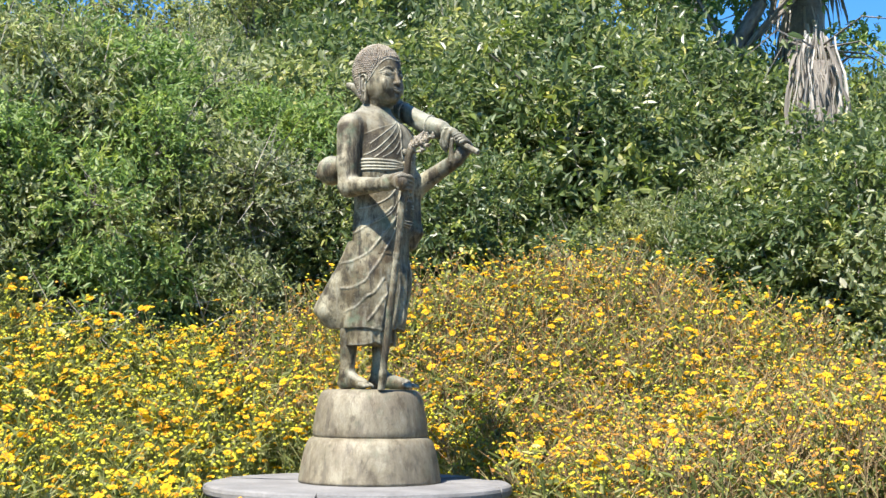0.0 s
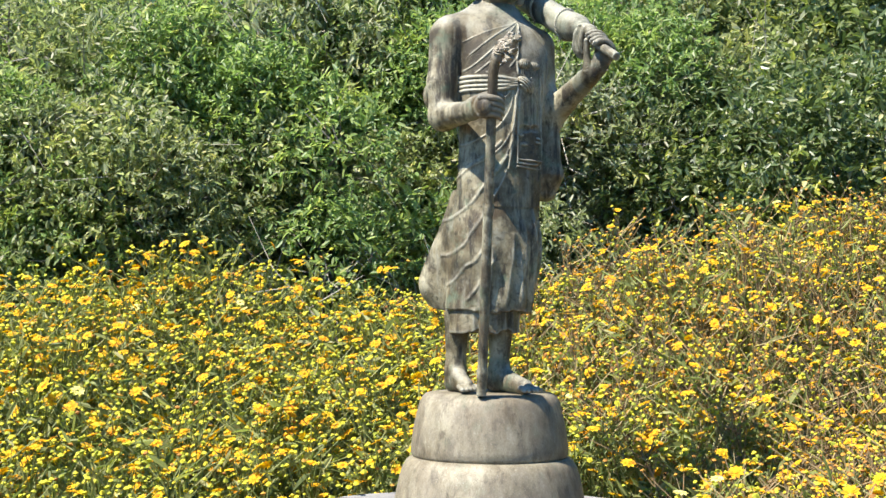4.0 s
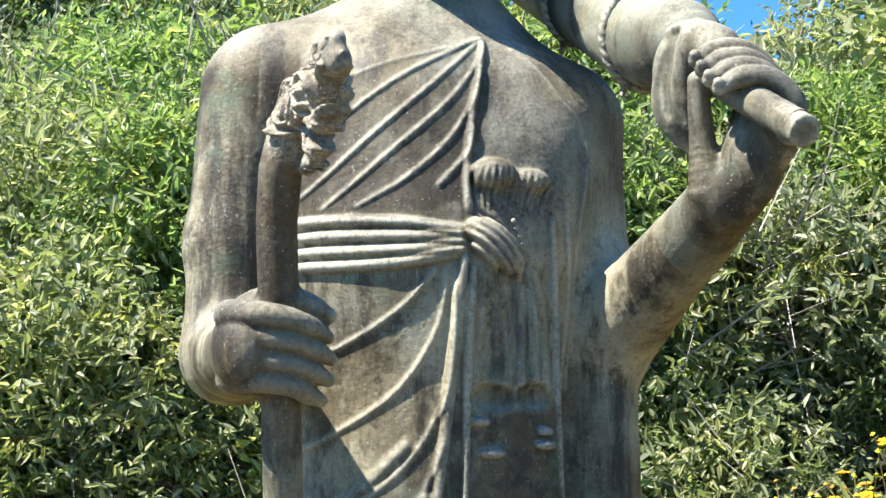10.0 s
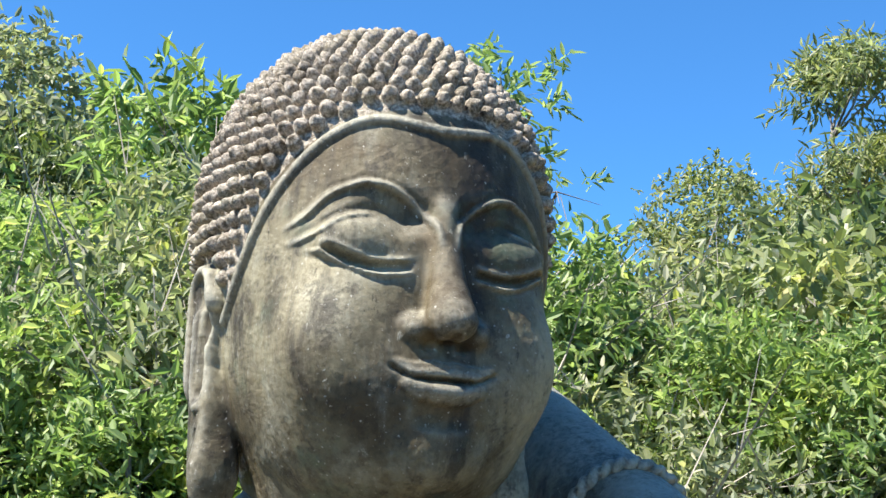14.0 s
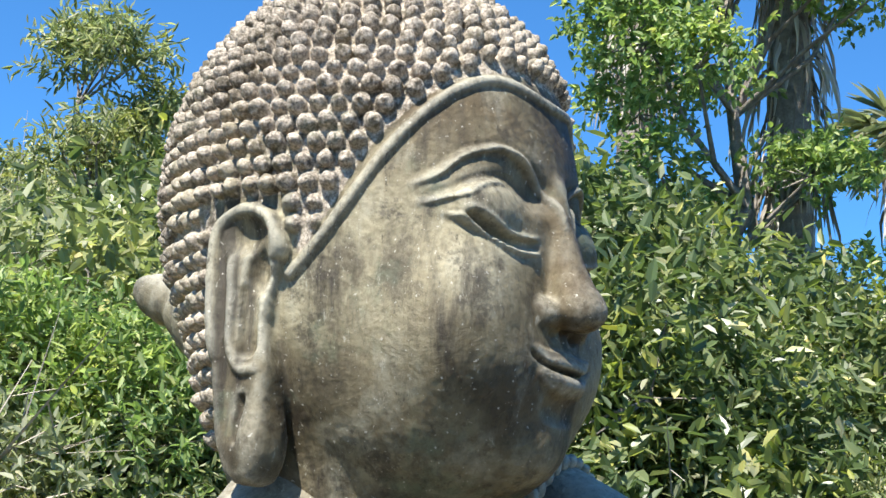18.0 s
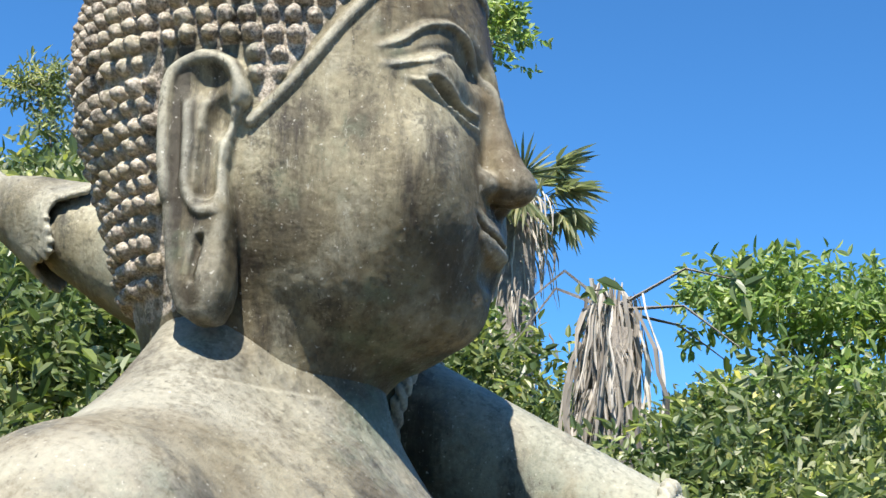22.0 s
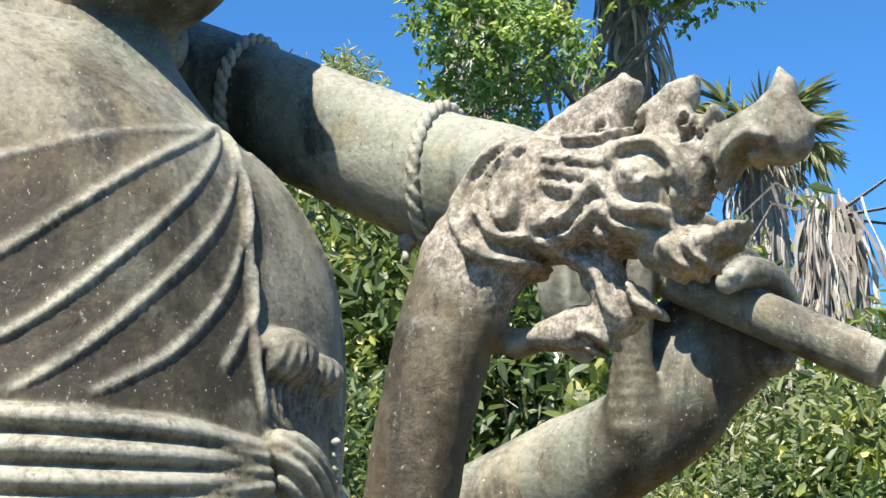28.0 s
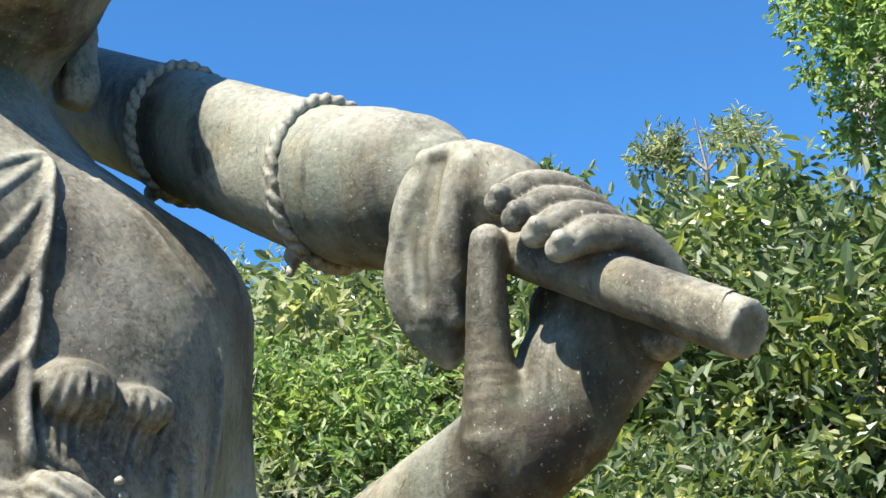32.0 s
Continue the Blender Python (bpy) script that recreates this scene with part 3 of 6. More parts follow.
                if p[2] < zmin + 0.0032:
                    continue
            elif side > 0.06 and 0.09 < ahead < 0.142 and p[2] < 2.2595:
                continue
            elif p[2] < 2.243:
                continue
            n = (p - mid) / R**2
            knob(p, n / np.linalg.norm(n))
        elev += math.degrees(0.0092 / 0.113)
        row += 1
    for j in range(11):
        z = 2.2375 - 0.0092 * j
        i = -15
        while i <= 15:
            a = (i + 0.5 * (j % 2)) * 0.118
            d = np.array((math.sin(a), math.cos(a), 0.0))
            p = np.array((FX, 0.118, z))
            for _ in range(130):
                g = tuple(np.clip(np.round((p - c.lo) / c.h).astype(int), 0, c.n - 1))
                if c.d[g] > 0:
                    break
                p = p + d * 0.001
            if not (abs(p[0] - FX) > 0.058 and p[1] < 0.139):
                knob(p - d * 0.0008, d)
            i += 1
    v, f, bulge = c.skin()
    # lime crust lies on the hair alone
    zmin = np.interp(v[:, 1], [0.0, 0.012, 0.0225, 0.036, 0.051, 0.065, 0.08, 0.092, 0.1, 0.15], [2.3225, 2.3265, 2.319, 2.302, 2.279, 2.254, 2.231, 2.222, 2.14, 2.13])
    hair = (v[:, 2] > zmin - 0.001) & ~((np.abs(v[:, 0] - FX) > 0.076) & (v[:, 1] > 0.086) & (v[:, 1] < 0.137) & (v[:, 2] < 2.254))
    return v, f, bulge, hair.astype(np.float32)


def smooth_line(pts, n=5):
    """A curve through the given points."""
    p = [np.array(q, float) for q in pts]
    p = [2 * p[0] - p[1], *p, 2 * p[-1] - p[-2]]
    out = []
    for i in range(1, len(p) - 2):
        for k in range(n):
            t = k / n
            out.append(tuple(0.5 * (2 * p[i] + (p[i + 1] - p[i - 1]) * t + (2 * p[i - 1] - 5 * p[i] + 4 * p[i + 1] - p[i + 2]) * t**2 + (3 * p[i] - p[i - 1] - 3 * p[i + 1] + p[i + 2]) * t**3)))
    return out + [tuple(pts[-1])]


def hem_lines(c):
    """Drapery edges that sweep from the front round the right hip and leg."""
    for pts in (
        [(-0.02, -0.05, 1.645), (-0.0559, -0.0234, 1.6047), (-0.1, 0.0575, 1.5486), (-0.1, 0.13, 1.53)],
        [(0.0, -0.05, 1.6), (-0.0209, -0.0475, 1.5735), (-0.0618, -0.023, 1.516), (-0.0845, 0.0, 1.4686), (-0.1, 0.04, 1.432), (-0.1153, 0.09, 1.4105), (-0.11, 0.16, 1.4)],
        [(-0.0339, -0.0446, 1.4909), (-0.0698, -0.0192, 1.4066), (-0.1, 0.005, 1.355), (-0.113, 0.025, 1.319), (-0.1187, 0.08, 1.294), (-0.115, 0.15, 1.292)],
        [(-0.06, -0.04, 1.33), (-0.0904, -0.0111, 1.2713), (-0.1113, 0.0185, 1.2513), (-0.1254, 0.0665, 1.207), (-0.12, 0.13, 1.19)],
        [(-0.04, -0.04, 1.27), (-0.08, -0.02, 1.2), (-0.105, 0.01, 1.15)],
    ):
        rows = [p for p in smooth_line(pts, 9) if c.lo[2] + 0.012 < p[2] < c.ax[2][-1] - 0.012]
        if len(rows) < 3:
            continue
        core = (0.02, 0.08)
        out = []
        for x, y, z in rows:
            q = c.cast((*core, z), (x - core[0], y - core[1], 0.0))
            out.append((*(q + 0.0012 * (np.array((*core, z)) - q) / np.linalg.norm(np.array((*core, z)) - q)), 0.003))
        c.chain(out, 0.008)


def sculpt_torso():
    c = Clay((-0.235, -0.15, 1.44), (0.29, 0.25, 2.14), 0.0016)
    # chest, belly and shoulders under the robe
    c.egg((0.035, 0.082, 1.945), (0.15, 0.112, 0.122), 0.02, power=2.15)
    c.egg((0.035, 0.06, 1.83), (0.13, 0.108, 0.13), 0.05, power=2.3)
    c.limb((0.035, 0.06, 1.8), (0.035, 0.065, 1.4), 0.11, 0.122, 0.05, flat=(0, 1.15))
    c.limb((FX, 0.105, 2.15), (FX, 0.09, 2.04), 0.047, 0.058, 0.03)
    c.limb((0.0, 0.095, 2.03), (-0.115, 0.105, 2.003), 0.05, 0.06, 0.045)
    c.limb((0.08, 0.095, 2.03), (0.175, 0.08, 1.98), 0.05, 0.062, 0.045)
    c.egg((0.115, 0.053, 1.902), (0.085, 0.088, 0.122), 0.04)
    for x, w in ((-0.085, 0.012), (0.16, 0.088)):
        c.limb((w, 0.122, 2.11), (x, 0.112, 2.018), 0.03, 0.04, 0.028)
    # bare right arm
    c.limb((-0.13, 0.105, 1.99), (-0.152, 0.1, 1.84), 0.06, 0.047, 0.014)
    c.limb((-0.152, 0.1, 1.84), (-0.155, 0.09, 1.735), 0.046, 0.045, 0.02)
    c.limb((-0.155, 0.085, 1.728), (-0.168, -0.1, 1.722), 0.045, 0.031, 0.02)
    # the left side hangs in cloth from shoulder to below the elbow
    c.limb((0.185, 0.07, 1.97), (0.2, 0.06, 1.83), 0.052, 0.045, 0.03)
    c.limb((0.195, 0.055, 1.8), (0.195, 0.05, 1.56), 0.045, 0.05, 0.03, flat=(1, 1.6))
    c.limb((0.205, 0.04, 1.55), (0.2, 0.04, 1.5), 0.045, 0.03, 0.02, flat=(1, 1.5))
    # left forearm raised to the umbrella
    c.limb((0.205, 0.015, 1.752), (0.226, -0.15, 1.845), 0.047, 0.032, 0.02)
    # folds from the left breast to the right side
    for pts in (
        [(0.07, 2.043), (0.03, 2.024), (-0.032, 2.004), (-0.075, 1.985), (-0.115, 1.962)],
        [(0.07, 2.042), (0.034, 2.0215), (-0.018, 1.991), (-0.0626, 1.957), (-0.1, 1.92)],
        [(0.069, 2.04), (0.03, 2.003), (0.0028, 1.9776), (-0.0489, 1.93), (-0.086, 1.8925), (-0.11, 1.87)],
        [(0.068, 2.037), (0.0577, 2.0113), (0.0234, 1.9664), (-0.0328, 1.9143), (-0.0627, 1.8856), (-0.092, 1.859)],
        [(0.0595, 2.008), (0.0487, 1.9712), (0.0221, 1.9286), (-0.0178, 1.8906), (-0.0651, 1.86)],
        [(0.0475, 1.945), (0.0395, 1.917), (0.0082, 1.881)],
    ):
        fine = 0.6 if pts[-1] == (-0.115, 1.962) else 1.0
        c.crease(smooth_line(pts, 8), 0.0006 * fine, 0.009, w2=0.014, sharp=2.0, bounds=(-1, 0.08), taper=0.1)
        c.crease(smooth_line(pts, 8), 0.0015 * fine, 0.003, bounds=(-1, 0.1), taper=0.035, rounded=True)
    # edge that falls from the apex to the tuft, and the over-shoulder edge
    c.crease(smooth_line([(0.0705, 2.042), (0.0508, 1.9755), (0.041, 1.925), (0.0365, 1.89), (0.037, 1.857)], 8), 0.0036, 0.0044, bounds=(-1, 0.08), taper=0.05, rounded=True)
    c.ridge(smooth_line([(0.1, 2.03), (0.1136, 2.0175), (0.143, 1.976), (0.166, 1.945), (0.165, 1.9), (0.157, 1.85), (0.148, 1.7)]), 0.0032, 0.004)
    # belt of four bands
    for z in (1.8485, 1.834, 1.8195, 1.8065):
        c.crease(smooth_line([(-0.118, z + 0.002), (-0.07, z), (-0.02, z * 0.85 + 1.833 * 0.15), (0.012, z * 0.62 + 1.833 * 0.38), (0.034, z * 0.5 + 1.833 * 0.5)], 6), 0.0056, 0.0068, bounds=(-1, 0.08), rounded=True, taper=0.04)
    # tuft above the knot, knot and hanging strands
    f = c.front(0.07, 1.9)
    c.egg((0.0625, f - 0.002, 1.8955), (0.0225, 0.019, 0.0165), 0.005)
    c.egg((0.1, f + 0.001, 1.8915), (0.0205, 0.0155, 0.012), 0.004)
    c.limb((0.078, f + 0.006, 1.887), (0.07, f + 0.006, 1.852), 0.0145, 0.011, 0.005, flat=(0, 2.3))
    for i in range(13):
        x = 0.0415 + 0.0062 * i
        c.crease(smooth_line([(x + 0.002, 1.904 - 0.0012 * abs(i - 4)), (x, 1.888), (x - 0.01 * (i - 3) / 9, 1.858)], 5), (-0.0032, -0.0014, -0.002)[i % 3], 0.0026, bounds=(-1, 0.08), sharp=1.0)
    f = c.front(0.06, 1.826)
    turn = Euler((0, radians(40), 0)).to_matrix()
    c.egg((0.06, f - 0.003, 1.828), (0.034, 0.019, 0.019), 0.004, turn=turn)
    for i in range(5):
        o = (i - 2) * 0.0075
        c.crease(smooth_line([(0.036 + o * 0.64, 1.85 + o * 0.77), (0.06 + o * 0.64, 1.832 + o * 0.77), (0.086 + o * 0.64, 1.806 + o * 0.77)], 5), -0.0034, 0.0034, bounds=(-1, 0.08), sharp=1.0)
    for i in range(6):
        c.egg((0.072 + 0.004 * i, f - 0.018 + 0.002 * i, 1.849 - 0.0065 * i), (0.0024, 0.003, 0.0024), 0.001)
    # panel that hangs under the knot, with raised borders
    f = c.front(0.08, 1.7)
    c.limb((0.08, f + 0.014, 1.78), (0.084, f + 0.014, 1.59), 0.02, 0.022, 0.004, flat=(0, 2.4))
    for pts, r in (
        ([(0.03, 1.815), (0.024, 1.745), (0.019, 1.68), (0.01, 1.6), (0.004, 1.562)], 0.0062),
        ([(0.039, 1.806), (0.036, 1.744), (0.036, 1.677), (0.035, 1.585)], 0.0055),
        ([(0.122, 1.86), (0.126, 1.796), (0.128, 1.693), (0.136, 1.58)], 0.004),
        ([(0.138, 1.87), (0.146, 1.786), (0.142, 1.693), (0.148, 1.57)], 0.0036),
        ([(0.034, 1.58), (0.08, 1.578), (0.134, 1.578)], 0.0036),
        ([(0.034, 1.57), (0.08, 1.567), (0.138, 1.566)], 0.003),
        ([(0.036, 1.592), (0.08, 1.59), (0.132, 1.59)], 0.0025),
    ):
        c.ridge(smooth_line(pts), r, 0.0018, 0.002)
    for x0, x1, z1, r in ((0.05, 0.046, 1.735, 0.006), (0.058, 0.064, 1.73, 0.005), (0.07, 0.079, 1.715, 0.0055), (0.082, 0.09, 1.7, 0.0065), (0.094, 0.104, 1.69, 0.007), (0.102, 0.115, 1.7, 0.005)):
        c.ridge(smooth_line([(x0, 1.806), ((x0 + x1) / 2 + 0.002, 1.77), (x1, z1)]), r * 0.8, 0.005, -0.002)
    # carved mask-like hollows on the panel
    f = c.front(0.08, 1.66)
    c.egg((0.062, f - 0.002, 1.69), (0.024, 0.012, 0.013), 0.003, cut=True)
    c.egg((0.105, f - 0.002, 1.692), (0.022, 0.012, 0.013), 0.003, cut=True)
    c.egg((0.06, f - 0.002, 1.652), (0.018, 0.005, 0.006), 0.003, cut=True)
    for x, z, w in ((0.047, 1.668, 0.012), (0.06, 1.64, 0.014), (0.112, 1.648, 0.011), (0.112, 1.66, 0.008)):
        c.egg((x, f + 0.001, z), (w, 0.006, 0.005), 0.002)
    # folds from the knot across the belly
    for pts in (
        [(0.01, 1.812), (-0.023, 1.771), (-0.068, 1.737), (-0.108, 1.715)],
        [(0.015, 1.812), (0.008, 1.753), (-0.024, 1.697), (-0.076, 1.655), (-0.112, 1.63)],
        [(0.02, 1.812), (0.021, 1.733), (0.011, 1.677), (-0.021, 1.625), (-0.07, 1.585), (-0.105, 1.56)],
        [(0.014, 1.65), (-0.008, 1.59), (-0.045, 1.53), (-0.085, 1.48)],
        [(0.0, 1.56), (-0.02, 1.51), (-0.05, 1.46)],
    ):
        c.crease(smooth_line(pts, 8), 0.0007, 0.01, w2=0.014, sharp=2.0, bounds=(-1, 0.08), taper=0.1)
        c.crease(smooth_line(pts, 8), 0.0018, 0.0034, bounds=(-1, 0.08), taper=0.1, rounded=True)
    hem_lines(c)
    return c.skin()


def sculpt_bowl():
    """A lidded bowl slung behind the right elbow."""
    c = Clay((-0.13, 0.12, 1.75), (0.04, 0.41, 1.91), 0.003)
    c.egg((-0.05, 0.285, 1.83), (0.066, 0.07, 0.066), 0.006)
    c.chain([(-0.042, 0.34, 1.822, 0.03), (-0.036, 0.37, 1.818, 0.017), (-0.034, 0.385, 1.816, 0.012)], 0.006)
    c.limb((0.0, 0.14, 1.87), (-0.04, 0.25, 1.85), 0.03, 0.035, 0.02)
    return c.skin()


def sculpt_skirt():
    c = Clay((-0.23, -0.14, 0.95), (0.28, 0.4, 1.5), 0.0034)
    c.limb((0.035, 0.065, 1.56), (0.03, 0.07, 1.3), 0.118, 0.118, 0.03, flat=(0, 1.18))
    c.limb((0.03, 0.07, 1.35), (0.0, 0.08, 1.13), 0.118, 0.114, 0.04, flat=(0, 1.18))
    c.limb((0.03, 0.05, 1.3), (0.045, 0.05, 1.14), 0.08, 0.095, 0.03)
    # cloth blown back behind the right leg
    c.limb((-0.05, 0.13, 1.45), (-0.075, 0.24, 1.2), 0.05, 0.075, 0.05)
    c.limb((-0.06, 0.2, 1.3), (-0.09, 0.31, 1.205), 0.05, 0.022, 0.04)
    c.limb((-0.03, 0.2, 1.2), (-0.03, 0.22, 1.14), 0.08, 0.08, 0.03)
    # cut the lower edge, then the under-robe below it
    s, X, Y, Z = c.region((-0.23, -0.14, 0.9), (0.28, 0.4, 1.12), 0.02)
    edge = 1.113 + 0.012 * np.sin(X * 40) * 0.4 + 0.16 * np.clip(Y - 0.2, 0, 1)
    c.d[s] = np.maximum(c.d[s], edge - Z + 0 * Y)
    c.limb((0.0, 0.075, 1.2), (-0.008, 0.08, 1.03), 0.1, 0.096, 0.003, flat=(0, 1.22))
    s, X, Y, Z = c.region((-0.23, -0.14, 0.9), (0.28, 0.4, 1.12), 0.02)
    c.d[s] = np.maximum(c.d[s], 1.05 + 0.008 * np.sin(X * 70) - Z + 0 * Y)
    # long folds
    for x0, z0, x1, z1, r in ((0.1, 1.46, 0.12, 1.15, 0.006), (0.06, 1.4, 0.07, 1.14, 0.006), (0.02, 1.36, 0.0, 1.14, 0.008), (0.04, 1.3, 0.055, 1.14, 0.007), (0.135, 1.4, 0.15, 1.15, 0.006), (-0.05, 1.32, -0.06, 1.14, 0.006)):
        c.crease(smooth_line([(x0, z0), ((x0 + x1) / 2 + 0.004, (z0 + z1) / 2), (x1, z1 - 0.02)], 6), 0.012, 0.02, w2=0.034, sharp=1.5, bounds=(-1, 0.09), taper=0.25)
    hem_lines(c)
    for i in range(7):
        x = -0.09 + 0.034 * i
        c.crease([(x, 1.115), (x + 0.006, 1.045)], 0.004, 0.012, sharp=1.4, bounds=(-1, 0.09), taper=0)
    return c.skin()


def sculpt_feet():
    c = Clay((-0.15, -0.13, 0.84), (0.14, 0.3, 1.12), 0.0032)
    for ax, ay, tx, ty in ((-0.062, 0.165, -0.088, 0.04), (0.048, 0.075, 0.062, -0.075)):
        d = np.array((tx - ax, ty - ay, 0.0))
        d /= np.linalg.norm(d)
        w = np.array((-d[1], d[0], 0.0))
        top, ank = np.array((ax, ay - 0.01, 1.1)), np.array((ax, ay, 0.93))
        c.limb(top, ank, 0.043, 0.03, 0.02)
        c.limb(ank, ank + (0, 0, -0.045), 0.03, 0.03, 0.02)
        heel = np.array((ax, ay, 0.882)) - d * 0.02
        c.egg(heel, (0.028, 0.028, 0.026), 0.02)
        ball = np.array((tx, ty, 0.876))
        c.limb(ank + (0, 0, -0.015), ball - d * 0.02 + (0, 0, 0.004), 0.029, 0.02, 0.02)
        c.limb(heel, ball, 0.024, 0.019, 0.02)
        for i in range(5):
            o = (i - 2) * 0.0135
            reach = (0.036, 0.038, 0.034, 0.028, 0.02)[i] if ax < 0 else (0.02, 0.028, 0.034, 0.038, 0.036)[i]
            c.limb(ball + w * o, ball + w * o + d * reach + (0, 0, -0.008), 0.0085, 0.0075, 0.004)
    s, X, Y, Z = c.region((-0.15, -0.13, 0.84), (0.14, 0.3, 0.87), 0)
    c.d[s] = np.maximum(c.d[s], 0.853 - Z + 0 * X + 0 * Y)
    return c.skin()


STAFF_FOOT, STAFF_TOP = np.array((-0.092, -0.056, 0.85)), np.array((-0.1785, -0.2665, 1.825))


def on_staff(z):
    t = (z - STAFF_FOOT[2]) / (STAFF_TOP[2] - STAFF_FOOT[2])
    return STAFF_FOOT + t * (STAFF_TOP - STAFF_FOOT)


def sculpt_staff_low():
    c = Clay((-0.19, -0.27, 0.845), (-0.06, -0.02, 1.66), 0.003)
    c.limb(on_staff(0.85), on_staff(1.7), 0.0155, 0.0148, 0.004)
    for z in (0.92, 1.186, 1.418):
        c.limb(on_staff(z - 0.006), on_staff(z + 0.006), 0.017, 0.0175, 0.004)
        c.limb(on_staff(z + 0.014), on_staff(z + 0.02), 0.0145, 0.0145, 0.003)
    s, X, Y, Z = c.region((-1, -1, 0.84), (1, 1, 0.86), 0)
    c.d[s] = np.maximum(c.d[s], 0.852 - Z + 0 * X + 0 * Y)
    return c.skin()


def sculpt_right_hand():
    c = Clay((-0.225, -0.31, 1.635), (-0.085, -0.06, 1.8), 0.0018)
    c.limb(on_staff(1.6), on_staff(1.85), 0.0147, 0.0147, 0.002)
    c.limb((-0.166, -0.06, 1.722), (-0.172, -0.14, 1.726), 0.034, 0.027, 0.01)
    c.limb((-0.172, -0.14, 1.726), (-0.184, -0.205, 1.724), 0.027, 0.021, 0.012, flat=(2, 1.35))
    c.egg((-0.194, -0.236, 1.719), (0.024, 0.038, 0.035), 0.014)
    for i, (z, e) in enumerate(((1.738, 0.0), (1.7225, 0.002), (1.707, 0.0), (1.6925, -0.006))):
        q = on_staff(z)
        rows = [(q[0] - 0.036, q[1] + 0.002, z + 0.004, 0.0115), (q[0] - 0.02, q[1] - 0.019, z + 0.0035, 0.0102), (q[0] + 0.003, q[1] - 0.0255, z, 0.009), (q[0] + 0.021 + e, q[1] - 0.0205, z - 0.006, 0.0078), (q[0] + 0.035 + e, q[1] - 0.007, z - 0.011, 0.005)]
        c.chain(smooth_line(rows, 4), 0.0011)
    c.chain(smooth_line([(-0.19, -0.185, 1.742, 0.0165), (-0.178, -0.228, 1.7525, 0.0132), (-0.155, -0.256, 1.7505, 0.0105), (-0.137, -0.258, 1.743, 0.0065)], 4), 0.006)
    return c.skin()


